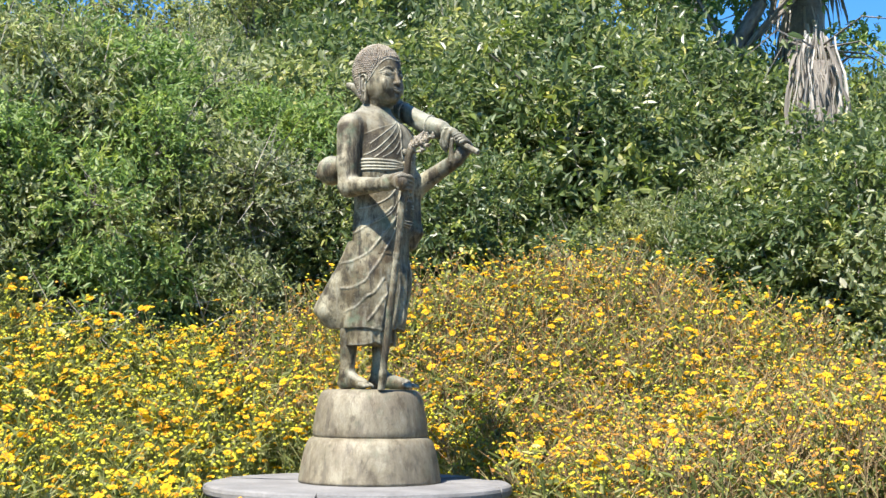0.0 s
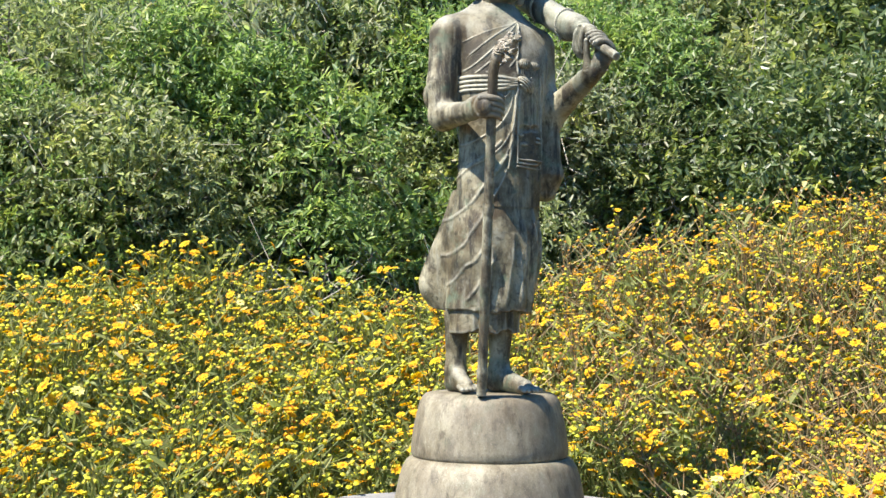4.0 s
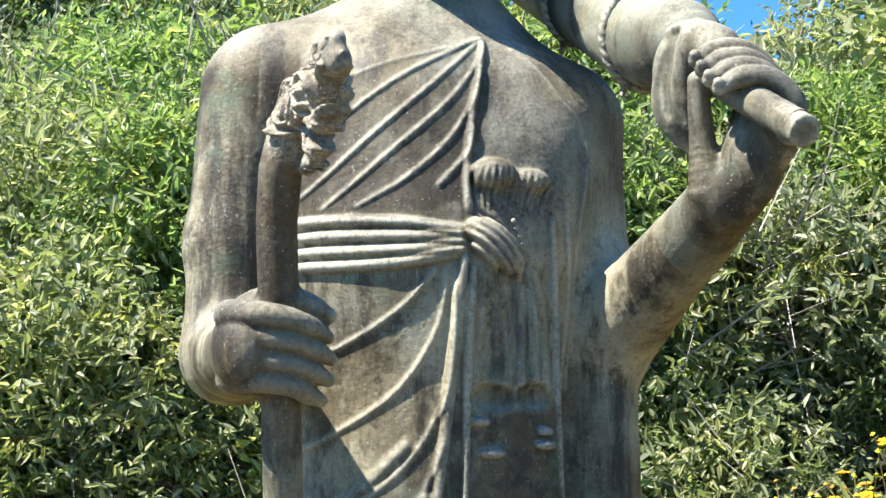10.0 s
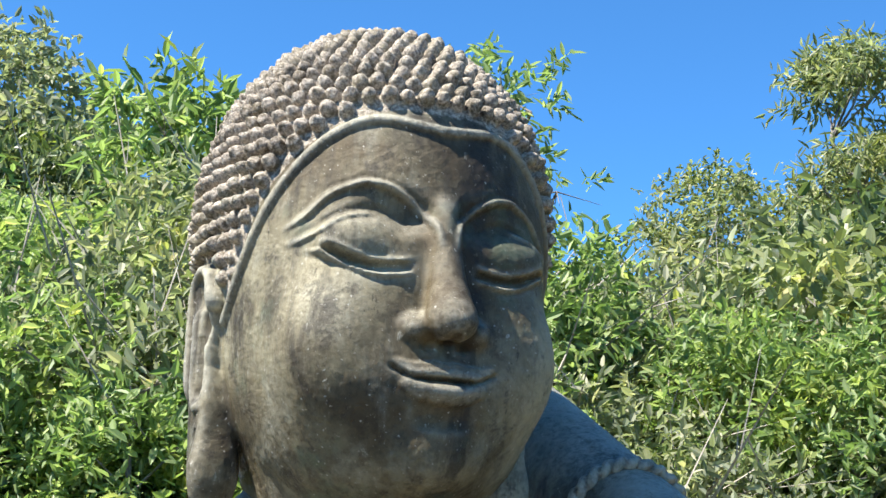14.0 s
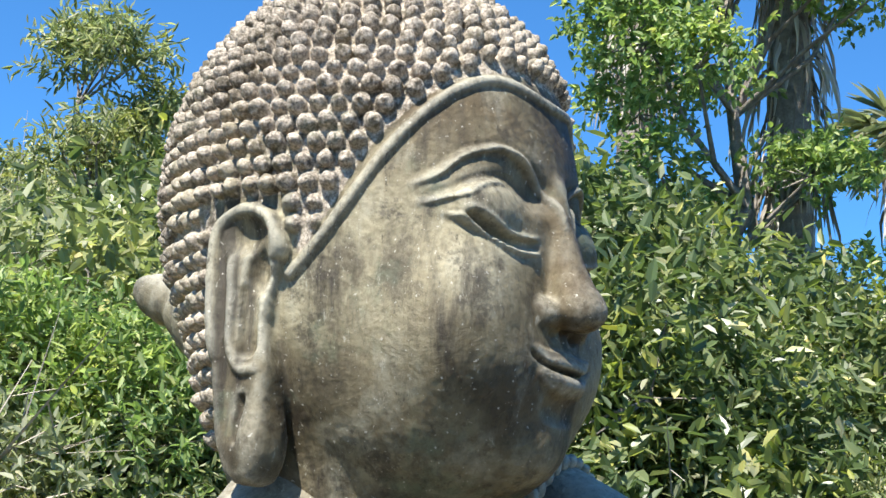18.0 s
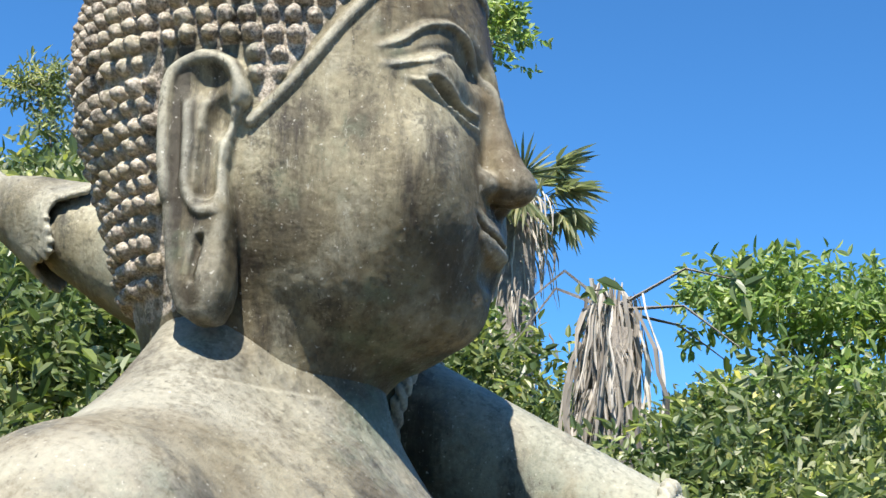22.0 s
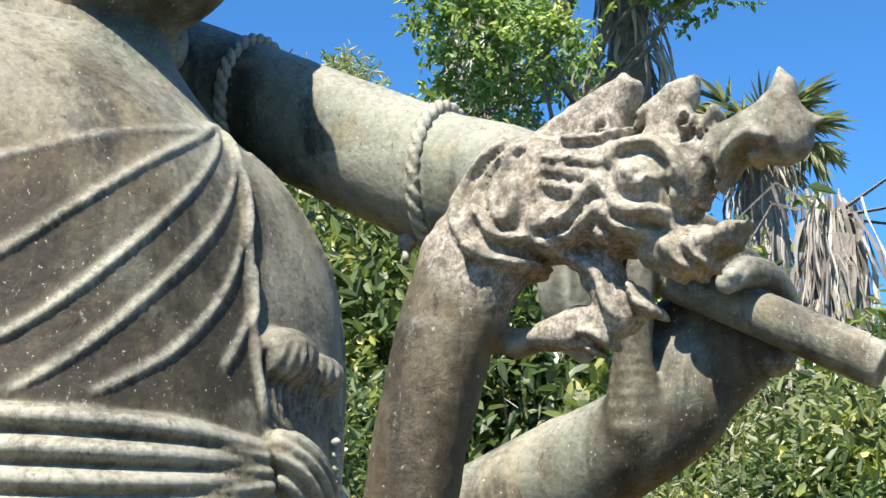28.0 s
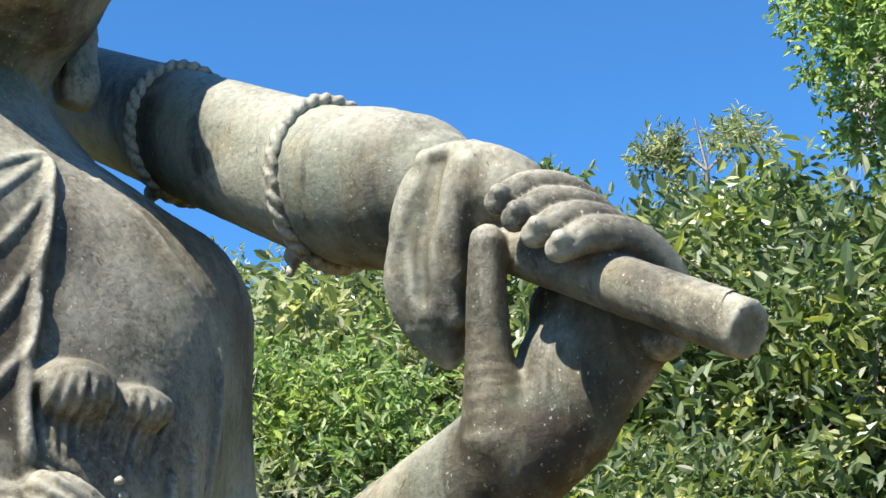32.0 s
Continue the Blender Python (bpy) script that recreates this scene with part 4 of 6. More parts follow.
def sculpt_dragon():
    c = Clay((-0.222, -0.415, 1.765), (-0.116, -0.24, 1.945), 0.0013)
    X0 = -0.161
    c.chain([(*on_staff(1.75), 0.0147), (*on_staff(1.81), 0.015), (-0.177, -0.273, 1.846, 0.0158), (-0.171, -0.28, 1.869, 0.0175), (X0, -0.292, 1.889, 0.0185)], 0.004)
    # head, jaw, snout, crests, beard and chin curl as thick plates with rounded rims
    for rows, half, soft, k in (
        ([(-0.283, 1.885), (-0.29, 1.901), (-0.299, 1.907), (-0.314, 1.904), (-0.348, 1.898), (-0.358, 1.897), (-0.36, 1.882), (-0.354, 1.872), (-0.345, 1.864), (-0.322, 1.865), (-0.304, 1.866), (-0.288, 1.868)], 0.0175, 0.014, 0.004),
        ([(-0.336, 1.873), (-0.358, 1.869), (-0.368, 1.868), (-0.379, 1.8685), (-0.371, 1.86), (-0.362, 1.855), (-0.355, 1.852), (-0.344, 1.858)], 0.011, 0.009, 0.003),
        ([(-0.35, 1.873), (-0.353, 1.889), (-0.363, 1.8975), (-0.375, 1.9015), (-0.385, 1.906), (-0.39, 1.898), (-0.384, 1.888), (-0.375, 1.889), (-0.369, 1.885), (-0.364, 1.876)], 0.0095, 0.008, 0.004),
        ([(-0.384, 1.9), (-0.3862, 1.91), (-0.3895, 1.9165), (-0.394, 1.911), (-0.395, 1.899), (-0.39, 1.893)], 0.006, 0.006, 0.004),
        ([(-0.302, 1.903), (-0.318, 1.913), (-0.328, 1.917), (-0.3405, 1.923), (-0.3455, 1.918), (-0.3405, 1.909), (-0.338, 1.899)], 0.0065, 0.005, 0.003),
        ([(-0.345, 1.897), (-0.3475, 1.911), (-0.354, 1.916), (-0.364, 1.9185), (-0.3635, 1.911), (-0.361, 1.905), (-0.371, 1.9035), (-0.362, 1.895)], 0.006, 0.005, 0.003),
        ([(-0.288, 1.9), (-0.297, 1.911), (-0.303, 1.904)], 0.004, 0.004, 0.002),
        ([(-0.316, 1.868), (-0.334, 1.864), (-0.338, 1.852), (-0.347, 1.8445), (-0.337, 1.8435), (-0.328, 1.847), (-0.322, 1.857)], 0.008, 0.006, 0.003),
        ([(-0.299, 1.8365), (-0.306, 1.843), (-0.319, 1.848), (-0.33, 1.8475), (-0.345, 1.8435), (-0.338, 1.838), (-0.325, 1.834), (-0.31, 1.835)], 0.007, 0.006, 0.003),
    ):
        c.plate([(y + 0.0085, z + 0.006) for y, z in rows], X0, half, k, soft)
    c.egg((X0 + 0.001, -0.3805, 1.9005), (0.009, 0.0092, 0.0098), 0.003)
    c.limb((X0 + 0.001, -0.386, 1.9045), (X0 + 0.001, -0.392, 1.9035), 0.003, 0.0012, 0.002)
    c.limb((X0 - 0.006, -0.277, 1.848), (X0, -0.292, 1.844), 0.004, 0.005, 0.004)
    # raised scrolls, brow, moustache and collar, alike on both sides
    for rows, h, w in (
        ([(-0.304, 1.878), (-0.311, 1.878), (-0.318, 1.88), (-0.323, 1.886), (-0.328, 1.887), (-0.334, 1.879), (-0.345, 1.877), (-0.35, 1.873)], 0.0034, 0.003),
        ([(-0.306, 1.873), (-0.315, 1.8725), (-0.322, 1.877), (-0.327, 1.8805), (-0.332, 1.874), (-0.342, 1.8715)], 0.0028, 0.0024),
        ([(-0.3295, 1.893), (-0.335, 1.8995), (-0.345, 1.899), (-0.3505, 1.892), (-0.3495, 1.876)], 0.0034, 0.0028),
        ([(-0.3785, 1.896), (-0.373, 1.8995), (-0.366, 1.896), (-0.362, 1.887), (-0.3585, 1.879)], 0.0032, 0.0026),
        ([(-0.373, 1.8945), (-0.37, 1.8905), (-0.366, 1.884), (-0.3625, 1.877)], 0.0026, 0.0022),
        ([(-0.297, 1.908), (-0.287, 1.901), (-0.2815, 1.893), (-0.2795, 1.885), (-0.2835, 1.876), (-0.292, 1.8655)], 0.0034, 0.0026),
        ([(-0.302, 1.9055), (-0.2925, 1.899), (-0.2875, 1.891), (-0.287, 1.884)], 0.0024, 0.002),
        ([(-0.299, 1.901), (-0.2945, 1.897), (-0.2935, 1.886), (-0.297, 1.88), (-0.2995, 1.888), (-0.298, 1.894)], 0.0036, 0.0026),
        ([(-0.285, 1.876), (-0.287, 1.8835), (-0.29, 1.881), (-0.294, 1.875), (-0.304, 1.8735)], 0.0034, 0.0022),
        ([(-0.2865, 1.872), (-0.2905, 1.868), (-0.297, 1.8665), (-0.306, 1.867)], 0.0034, 0.0022),
        ([(-0.307, 1.884), (-0.304, 1.8775), (-0.306, 1.871), (-0.315, 1.867), (-0.3215, 1.862), (-0.3245, 1.852), (-0.327, 1.8465)], 0.0032, 0.0024),
        ([(-0.307, 1.9), (-0.319, 1.897), (-0.3285, 1.8945)], 0.0022, 0.0017),
        ([(-0.308, 1.896), (-0.32, 1.8925), (-0.3285, 1.89)], 0.0022, 0.0017),
        ([(-0.307, 1.8915), (-0.316, 1.8885), (-0.322, 1.8865)], 0.0022, 0.0017),
        ([(-0.345, 1.87), (-0.348, 1.8635), (-0.353, 1.859)], 0.0028, 0.002),
        ([(-0.3515, 1.869), (-0.354, 1.864), (-0.3575, 1.8605)], 0.0026, 0.0018),
        ([(-0.3225, 1.9105), (-0.3265, 1.9135), (-0.3275, 1.909), (-0.3245, 1.9075)], 0.003, 0.0018),
        ([(-0.313, 1.906), (-0.325, 1.9045), (-0.334, 1.908), (-0.339, 1.9165)], 0.0026, 0.0018),
        ([(-0.3495, 1.907), (-0.3525, 1.9105), (-0.355, 1.907), (-0.352, 1.9045), (-0.3505, 1.906)], 0.0032, 0.0018),
        ([(-0.3565, 1.902), (-0.3595, 1.907), (-0.3615, 1.9135)], 0.0026, 0.0018),
        ([(-0.3315, 1.861), (-0.334, 1.853), (-0.341, 1.847)], 0.003, 0.002),
        ([(-0.3135, 1.8455), (-0.32, 1.8435), (-0.3235, 1.8395), (-0.319, 1.838), (-0.317, 1.841)], 0.003, 0.0018),
    ):
        c.crease(smooth_line(rows, 5), h, w, (1, 2), rounded=True, taper=0.1)
        c.crease(smooth_line([(y + 0.0004, z - 0.0034) for y, z in rows], 5), -0.0009, 0.0016, (1, 2), sharp=1.0)
    for s in (-1, 1):
        c.egg((X0 + s * 0.016, -0.338, 1.8885), (0.0056, 0.0062, 0.0058), 0.0014)
        c.egg((X0 + s * 0.0212, -0.3385, 1.8885), (0.0022, 0.0024, 0.0024), 0.001)
    # small curls and pits of the eroded casting
    rng = random.Random(3)
    for i in range(44):
        y, a = -0.283 - rng.random() * 0.085, rng.uniform(0, 6.28)
        z = np.interp(y, [-0.37, -0.305, -0.28], [1.88, 1.884, 1.88]) + rng.uniform(-0.017, 0.02)
        rows = []
        for j in range(4):
            rows.append((y, z))
            a += rng.uniform(0.4, 1.3)
            y, z = y + 0.0026 * math.cos(a), z + 0.0026 * math.sin(a)
        c.crease(rows, rng.choice((0.0016, 0.0012, 0.001, -0.001)), rng.uniform(0.0013, 0.002), (1, 2), sharp=1.0)
    v, f, bulge = c.skin()
    crust = np.clip((v[:, 2] - 1.845 - 0.9 * (v[:, 1] + 0.29)) / 0.012, 0, 1) * np.clip((-0.365 - v[:, 1]) / -0.01, 0.25, 1)
    return v, f, bulge, (0.7 * crust).astype(np.float32)


def umbrella_axis(y):
    return np.array((0.207 - 0.022 * (y + 0.07), y, 2.033 + 0.535 * (y + 0.07) - 0.1 * max(0.0, y - 0.28) + 0.16 * max(0.0, -0.07 - y)))


def frame_of_umbrella():
    """Directions across, over and along the umbrella."""
    ahead = umbrella_axis(-0.07) - umbrella_axis(0.25)
    ahead /= np.linalg.norm(ahead)
    right = np.array((1.0, 0, 0)) - ahead * ahead[0]
    right /= np.linalg.norm(right)
    return right, np.cross(right, ahead), ahead


def sculpt_tie(y, tilt, radius):
    """Two strands twisted into a cord round the cloth, with a knot below."""
    mid = umbrella_axis(y)
    c = Clay(mid - 0.072, mid + 0.072, 0.0014)
    right, up, ahead = frame_of_umbrella()
    for strand in (0.0, math.pi):
        rows = []
        for i in range(97):
            a = 2 * math.pi * i / 96
            q = 15 * a + strand
            w = math.cos(a) * right + math.sin(a) * up
            rows.append((*(mid + w * (radius + 0.0017 * math.sin(q)) + ahead * (0.0026 * math.cos(q) - tilt * 0.03 * math.sin(a))), 0.0031))
        c.chain(rows, 0.0005)
    low = mid + up * radius
    c.egg(low - right * 0.012, (0.006, 0.0075, 0.006), 0.002)
    c.chain([(*(low - right * 0.012), 0.003), (*(low - right * 0.016 + up * 0.01 + ahead * 0.006), 0.0028)], 0.002)
    return c.skin()


def sculpt_umbrella():
    c = Clay((0.1, -0.4, 1.79), (0.31, 0.45, 2.36), 0.0024)
    axis = umbrella_axis
    rows = [(0.422, 0.006), (0.417, 0.0125), (0.408, 0.0165), (0.396, 0.018), (0.386, 0.0165), (0.376, 0.0165), (0.352, 0.02), (0.335, 0.0245), (0.315, 0.03), (0.28, 0.036), (0.2, 0.0395), (0.05, 0.0425), (-0.07, 0.0445), (-0.11, 0.0455), (-0.135, 0.043), (-0.15, 0.036), (-0.159, 0.026), (-0.164, 0.014)]
    c.chain([(*axis(y), r) for y, r in rows], 0.01)
    # rod
    c.limb((0.208, -0.15, 1.99), (0.2125, -0.345, 1.885), 0.0135, 0.0132, 0.003)
    s, X, Y, Z = c.region((0.1, -0.4, 1.8), (0.3, -0.33, 2.0), 0)
    c.d[s] = np.maximum(c.d[s], -(Y + 0.338) - 0.5 * (Z - 1.886) + 0 * X)
    right, up, ahead = frame_of_umbrella()
    # curled petals of cloth at the back end
    for i in range(40):
        a = 2 * math.pi * i / 40
        w = math.cos(a) * right + math.sin(a) * up
        r = 0.9 + 0.14 * math.sin(5 * a + 0.6) + 0.07 * math.sin(3 * a)
        flare = 0.0375 + 0.0018 * math.sin(5 * a + 0.6)
        c.chain([(*(axis(0.38) + w * 0.016), 0.003), (*(axis(0.362) + w * 0.0225), 0.004), (*(axis(0.36 - 0.03 * r) + w * 0.0305), 0.0038), (*(axis(0.36 - 0.046 * r) + w * flare), 0.0026)], 0.002)
    return c.skin()


def sculpt_left_hand():
    c = Clay((0.135, -0.335, 1.8), (0.285, -0.11, 2.035), 0.0016)
    # gathered cloth that flares over the hand
    c.chain(smooth_line([(0.204, -0.166, 1.992, 0.015), (0.204, -0.176, 1.993, 0.022), (0.202, -0.191, 1.99, 0.0235), (0.207, -0.206, 1.986, 0.02), (0.214, -0.216, 1.984, 0.014)], 4), 0.006)
    c.chain(smooth_line([(0.197, -0.186, 1.985, 0.0235), (0.196, -0.176, 1.962, 0.0225), (0.197, -0.168, 1.94, 0.0205), (0.2, -0.167, 1.922, 0.014), (0.203, -0.168, 1.91, 0.007)], 4), 0.006)
    c.chain(smooth_line([(0.184, -0.172, 1.992, 0.01), (0.178, -0.165, 1.975, 0.0075), (0.181, -0.166, 1.96, 0.006), (0.179, -0.157, 1.946, 0.006), (0.185, -0.157, 1.93, 0.006), (0.196, -0.163, 1.916, 0.006)], 4), 0.004)
    c.chain(smooth_line([(0.186, -0.203, 1.998, 0.006), (0.184, -0.196, 1.975, 0.005), (0.188, -0.188, 1.95, 0.0045), (0.193, -0.184, 1.925, 0.004)], 4), 0.007)
    c.chain(smooth_line([(0.184, -0.176, 2.008, 0.006), (0.19, -0.192, 2.007, 0.0075), (0.201, -0.207, 2.003, 0.007), (0.214, -0.217, 1.996, 0.006)], 4), 0.008)
    c.chain(smooth_line([(0.193, -0.2, 1.99, 0.002), (0.197, -0.2, 1.97, 0.0028), (0.199, -0.194, 1.945, 0.002)], 4), 0.005, True)
    c.chain(smooth_line([(0.178, -0.188, 2.002, 0.006), (0.1745, -0.184, 1.982, 0.0075), (0.1745, -0.178, 1.96, 0.005), (0.178, -0.176, 1.935, 0.003)], 4), 0.006, True)
    c.chain(smooth_line([(0.206, -0.174, 2.014, 0.006), (0.189, -0.17, 2.006, 0.0065), (0.178, -0.168, 1.99, 0.006), (0.176, -0.163, 1.97, 0.005), (0.178, -0.157, 1.95, 0.006), (0.184, -0.158, 1.934, 0.0055)], 4), 0.003)
    c.chain(smooth_line([(0.198, -0.196, 2.01, 0.006), (0.187, -0.197, 1.998, 0.0055), (0.184, -0.194, 1.975, 0.0055), (0.189, -0.19, 1.945, 0.004)], 4), 0.004)
    # rod
    c.limb((0.208, -0.15, 1.99), (0.2123, -0.332, 1.893), 0.0135, 0.0132, 0.002)
    # forearm, wrist and palm
    c.limb((0.224, -0.13, 1.832), (0.224, -0.196, 1.862), 0.035, 0.0305, 0.01)
    c.egg((0.234, -0.219, 1.888), (0.026, 0.029, 0.04), 0.012)
    c.egg((0.244, -0.24, 1.908), (0.015, 0.03, 0.032), 0.012)
    c.limb((0.236, -0.215, 1.93), (0.242, -0.27, 1.91), 0.0155, 0.0145, 0.01)
    # four fingers laid over the rod
    for nail in ((0.1775, -0.2305, 1.9685), (0.178, -0.2405, 1.9575), (0.179, -0.2515, 1.947), (0.1815, -0.2635, 1.9375)):
        p = np.array(nail)
        rows = [(*p, 0.0066), (*(p + (0.016, -0.007, 0.0085)), 0.009), (*(p + (0.037, -0.015, 0.0065)), 0.0098), (*(p + (0.056, -0.018, -0.011)), 0.0102), (*(p + (0.058, -0.01, -0.034)), 0.0115)]
        c.chain(smooth_line(rows, 5), 0.0008)
        n = np.array((-0.62, -0.55, 0.45))
        q = p + n / np.linalg.norm(n) * 0.0056
        c.egg(q + (0.0012, -0.0004, 0.0006), (0.0052, 0.0044, 0.0044), 0.0005)
        c.chain([(*(q + (0.0062, -0.0022, 0.004)), 0.0006), (*(q + (0.0062, -0.0042, 0.0008)), 0.0006), (*(q + (0.004, -0.005, -0.003)), 0.0005)], 0.0005, True)
    # thumb against the cloth
    c.chain(smooth_line([(0.207, -0.197, 1.868, 0.019), (0.199, -0.2, 1.902, 0.012), (0.193, -0.206, 1.932, 0.0102), (0.1885, -0.212, 1.956, 0.0088)], 5), 0.005)
    return c.skin()


def build_statue():
    pieces = [sculpt_head(), sculpt_torso(), sculpt_bowl(), sculpt_skirt(), sculpt_feet(), sculpt_staff_low(), sculpt_right_hand(), sculpt_dragon(), sculpt_tie(-0.074, -0.62, 0.0455), sculpt_tie(0.075, -0.5, 0.0432), sculpt_umbrella(), sculpt_left_hand()]
    verts, faces = joined(pieces)
    bulge = np.concatenate([p[2] for p in pieces])
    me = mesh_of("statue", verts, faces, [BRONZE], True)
    # casting roughness
    normal = np.empty(len(verts) * 3, np.float32)
    me.vertices.foreach_get("normal", normal)
    crusty = np.concatenate([q[3] if len(q) > 3 else np.zeros(len(q[0]), np.float32) for q in pieces])
    rough = 0.00024 + 0.00055 * crusty
    lump = np.array([noise.noise(v) for v in (verts * 260).tolist()]) + 0.6 * np.array([noise.noise(v) for v in (verts * 85).tolist()])
    me.vertices.foreach_set("co", (verts + normal.reshape(-1, 3) * (lump * rough)[:, None]).ravel())
    # raised edges rubbed pale; also paints the light that folds would catch
    worn_lit = np.clip((bulge - 50) / 200, 0, 1)
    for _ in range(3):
        mean = worn_lit[faces].mean(1)
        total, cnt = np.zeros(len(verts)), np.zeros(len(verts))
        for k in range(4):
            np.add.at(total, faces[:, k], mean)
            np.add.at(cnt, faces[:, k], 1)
        worn_lit = total / np.maximum(cnt, 1)
    # chalky bleaching painted on skyward faces, with the high sun's light put in
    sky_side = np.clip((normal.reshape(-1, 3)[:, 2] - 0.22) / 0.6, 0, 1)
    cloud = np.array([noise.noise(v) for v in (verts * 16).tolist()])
    worn_lit = np.maximum(worn_lit, 0.85 * sky_side * np.clip(0.75 + 0.9 * cloud, 0, 1))
    # the smooth cloth over the left breast is paler too, the face less pale than the rest
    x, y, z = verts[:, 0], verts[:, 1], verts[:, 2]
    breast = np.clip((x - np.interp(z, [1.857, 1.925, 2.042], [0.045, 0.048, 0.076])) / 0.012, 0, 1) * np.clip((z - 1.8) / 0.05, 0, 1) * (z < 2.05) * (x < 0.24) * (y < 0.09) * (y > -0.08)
    worn_lit = np.maximum(worn_lit, 0.62 * breast * np.clip(0.7 + 1.1 * cloud, 0, 1))
    worn_lit[: len(pieces[0][0])] *= np.where(verts[: len(pieces[0][0]), 2] > 2.31, 1.0, 0.72)
    wear_and_light = me.attributes.new("wear_and_light", "FLOAT", "POINT")
    wear_and_light.data.foreach_set("value", (0.8 * worn_lit * (1 - crusty)).astype(np.float32))
    # dark patina in the cloth between the robe's folds, with their shade painted in
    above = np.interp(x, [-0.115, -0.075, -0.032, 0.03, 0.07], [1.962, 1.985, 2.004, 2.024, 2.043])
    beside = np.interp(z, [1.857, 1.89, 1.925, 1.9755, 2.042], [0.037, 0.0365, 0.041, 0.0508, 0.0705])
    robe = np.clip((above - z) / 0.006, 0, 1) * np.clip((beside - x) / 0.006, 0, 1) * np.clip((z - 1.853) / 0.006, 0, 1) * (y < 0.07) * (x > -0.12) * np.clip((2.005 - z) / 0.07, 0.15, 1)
    # umbrella darkened under the head, its shadow painted in, and at the furled end
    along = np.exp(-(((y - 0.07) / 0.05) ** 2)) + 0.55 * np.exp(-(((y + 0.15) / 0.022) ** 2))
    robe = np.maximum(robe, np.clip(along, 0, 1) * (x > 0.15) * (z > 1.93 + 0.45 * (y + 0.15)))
    counts = [len(p[0]) for p in pieces]
    greenish = np.zeros(len(verts), np.float32)
    greenish[sum(counts[:-2]) : sum(counts[:-1])] = (0.75 * np.clip((0.33 - y) / 0.12, 0.15, 1))[sum(counts[:-2]) : sum(counts[:-1])]
    greenish[sum(counts[:-1]) :] = 0.6 * np.clip((-0.196 - y[sum(counts[:-1]) :]) / -0.02, 0.1, 1)
    # palm painted darker, for the shade of the fingers and cloth above
    palm = (y < -0.172) & (x > 0.186) & (z < 1.935) & (z > 1.8)
    robe = np.maximum(robe, 0.55 * palm)
    greenish *= (1 - robe).astype(np.float32)
    bloom = me.attributes.new("verdigris", "FLOAT", "POINT")
    bloom.data.foreach_set("value", greenish)
    dark = me.attributes.new("patina_shade", "FLOAT", "POINT")
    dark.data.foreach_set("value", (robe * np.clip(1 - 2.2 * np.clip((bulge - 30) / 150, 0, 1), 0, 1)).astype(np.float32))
    crust = me.attributes.new("crust", "FLOAT", "POINT")
    crust.data.foreach_set("value", crusty)
    me.update()
    return tagged(new("statue", me), "weathered bronze standing robed figure with staff and shoulder umbrella", "statue")


build_statue()


def lathe(profile, n=96, wobble=0.0, seed=1):
    """A closed turned form from rows of radius, height."""
    rng = random.Random(seed)
    ph = [rng.uniform(0, 6.28) for _ in range(6)]
    vs, fs = [], []
    for r, z in profile:
        for i in range(n):
            a = 2 * math.pi * i / n
            w = 1 + wobble * (math.sin(2 * a + ph[0]) + 0.5 * math.sin(3 * a + ph[1]) + 0.4 * math.sin(7 * a + ph[2]))
            vs.append((r * w * math.cos(a), r * w * math.sin(a), z))
    m = len(profile)
    for j in range(m - 1):
        for i in range(n):
            fs.append((j * n + i, j * n + (i + 1) % n, (j + 1) * n + (i + 1) % n, (j + 1) * n + i))
    fs.append(tuple(range(n))[::-1])
    fs.append(tuple((m - 1) * n + i for i in range(n)))
    return vs, fs


def build_base():
    root = tagged(new("pedestal"), "round two-tier weathered bronze pedestal under the figure", "pedestal")
    root.matrix_world = pose(0.035, 0.11, 0.452)
    prof = [(0.312, 0.0), (0.312, 0.012), (0.308, 0.04), (0.3, 0.09), (0.29, 0.135), (0.28, 0.165), (0.27, 0.183), (0.258, 0.193), (0.24, 0.197)]
    v, f = lathe(prof, 128, 0.004)
    part("lower_tier", mesh_of("lower_tier", v, f, [BRONZE_PALE], True), root)
    prof = [(0.236, 0.19), (0.247, 0.196), (0.252, 0.206), (0.252, 0.23), (0.246, 0.28), (0.236, 0.33), (0.226, 0.368), (0.217, 0.387), (0.205, 0.397), (0.185, 0.401), (0.1, 0.402)]
    v, f = lathe(prof, 128, 0.005, 4)
    part("upper_tier", mesh_of("upper_tier", v, f, [BRONZE_PALE], True), root)


def wedge(profile, a0, a1, n, drop, seed):
    """A closed sector of a turned form, its broken sides ragged."""
    rng = random.Random(seed)
    vs, fs = [], []
    m = len(profile)
    jag = [[rng.uniform(-0.012, 0.012) for _ in range(m)] for _ in range(2)]
    for i in range(n + 1):
        a = a0 + (a1 - a0) * i / n
        for k, (r, z) in enumerate(profile):
            e = a + (jag[0][k] if i == 0 else jag[1][k] if i == n else 0.0)
            w = 1 + 0.006 * math.sin(3 * e) + 0.003 * math.sin(11 * e + 1)
            vs.append((r * w * math.cos(e), r * w * math.sin(e), z - drop * (r > 0.3)))
    for i in range(n):
        for k in range(m):
            q = (k + 1) % m
            fs.append((i * m + k, (i + 1) * m + k, (i + 1) * m + q, i * m + q))
    fs.append(tuple(range(m)))
    fs.append(tuple(n * m + k for k in range(m))[::-1])
    return vs, fs


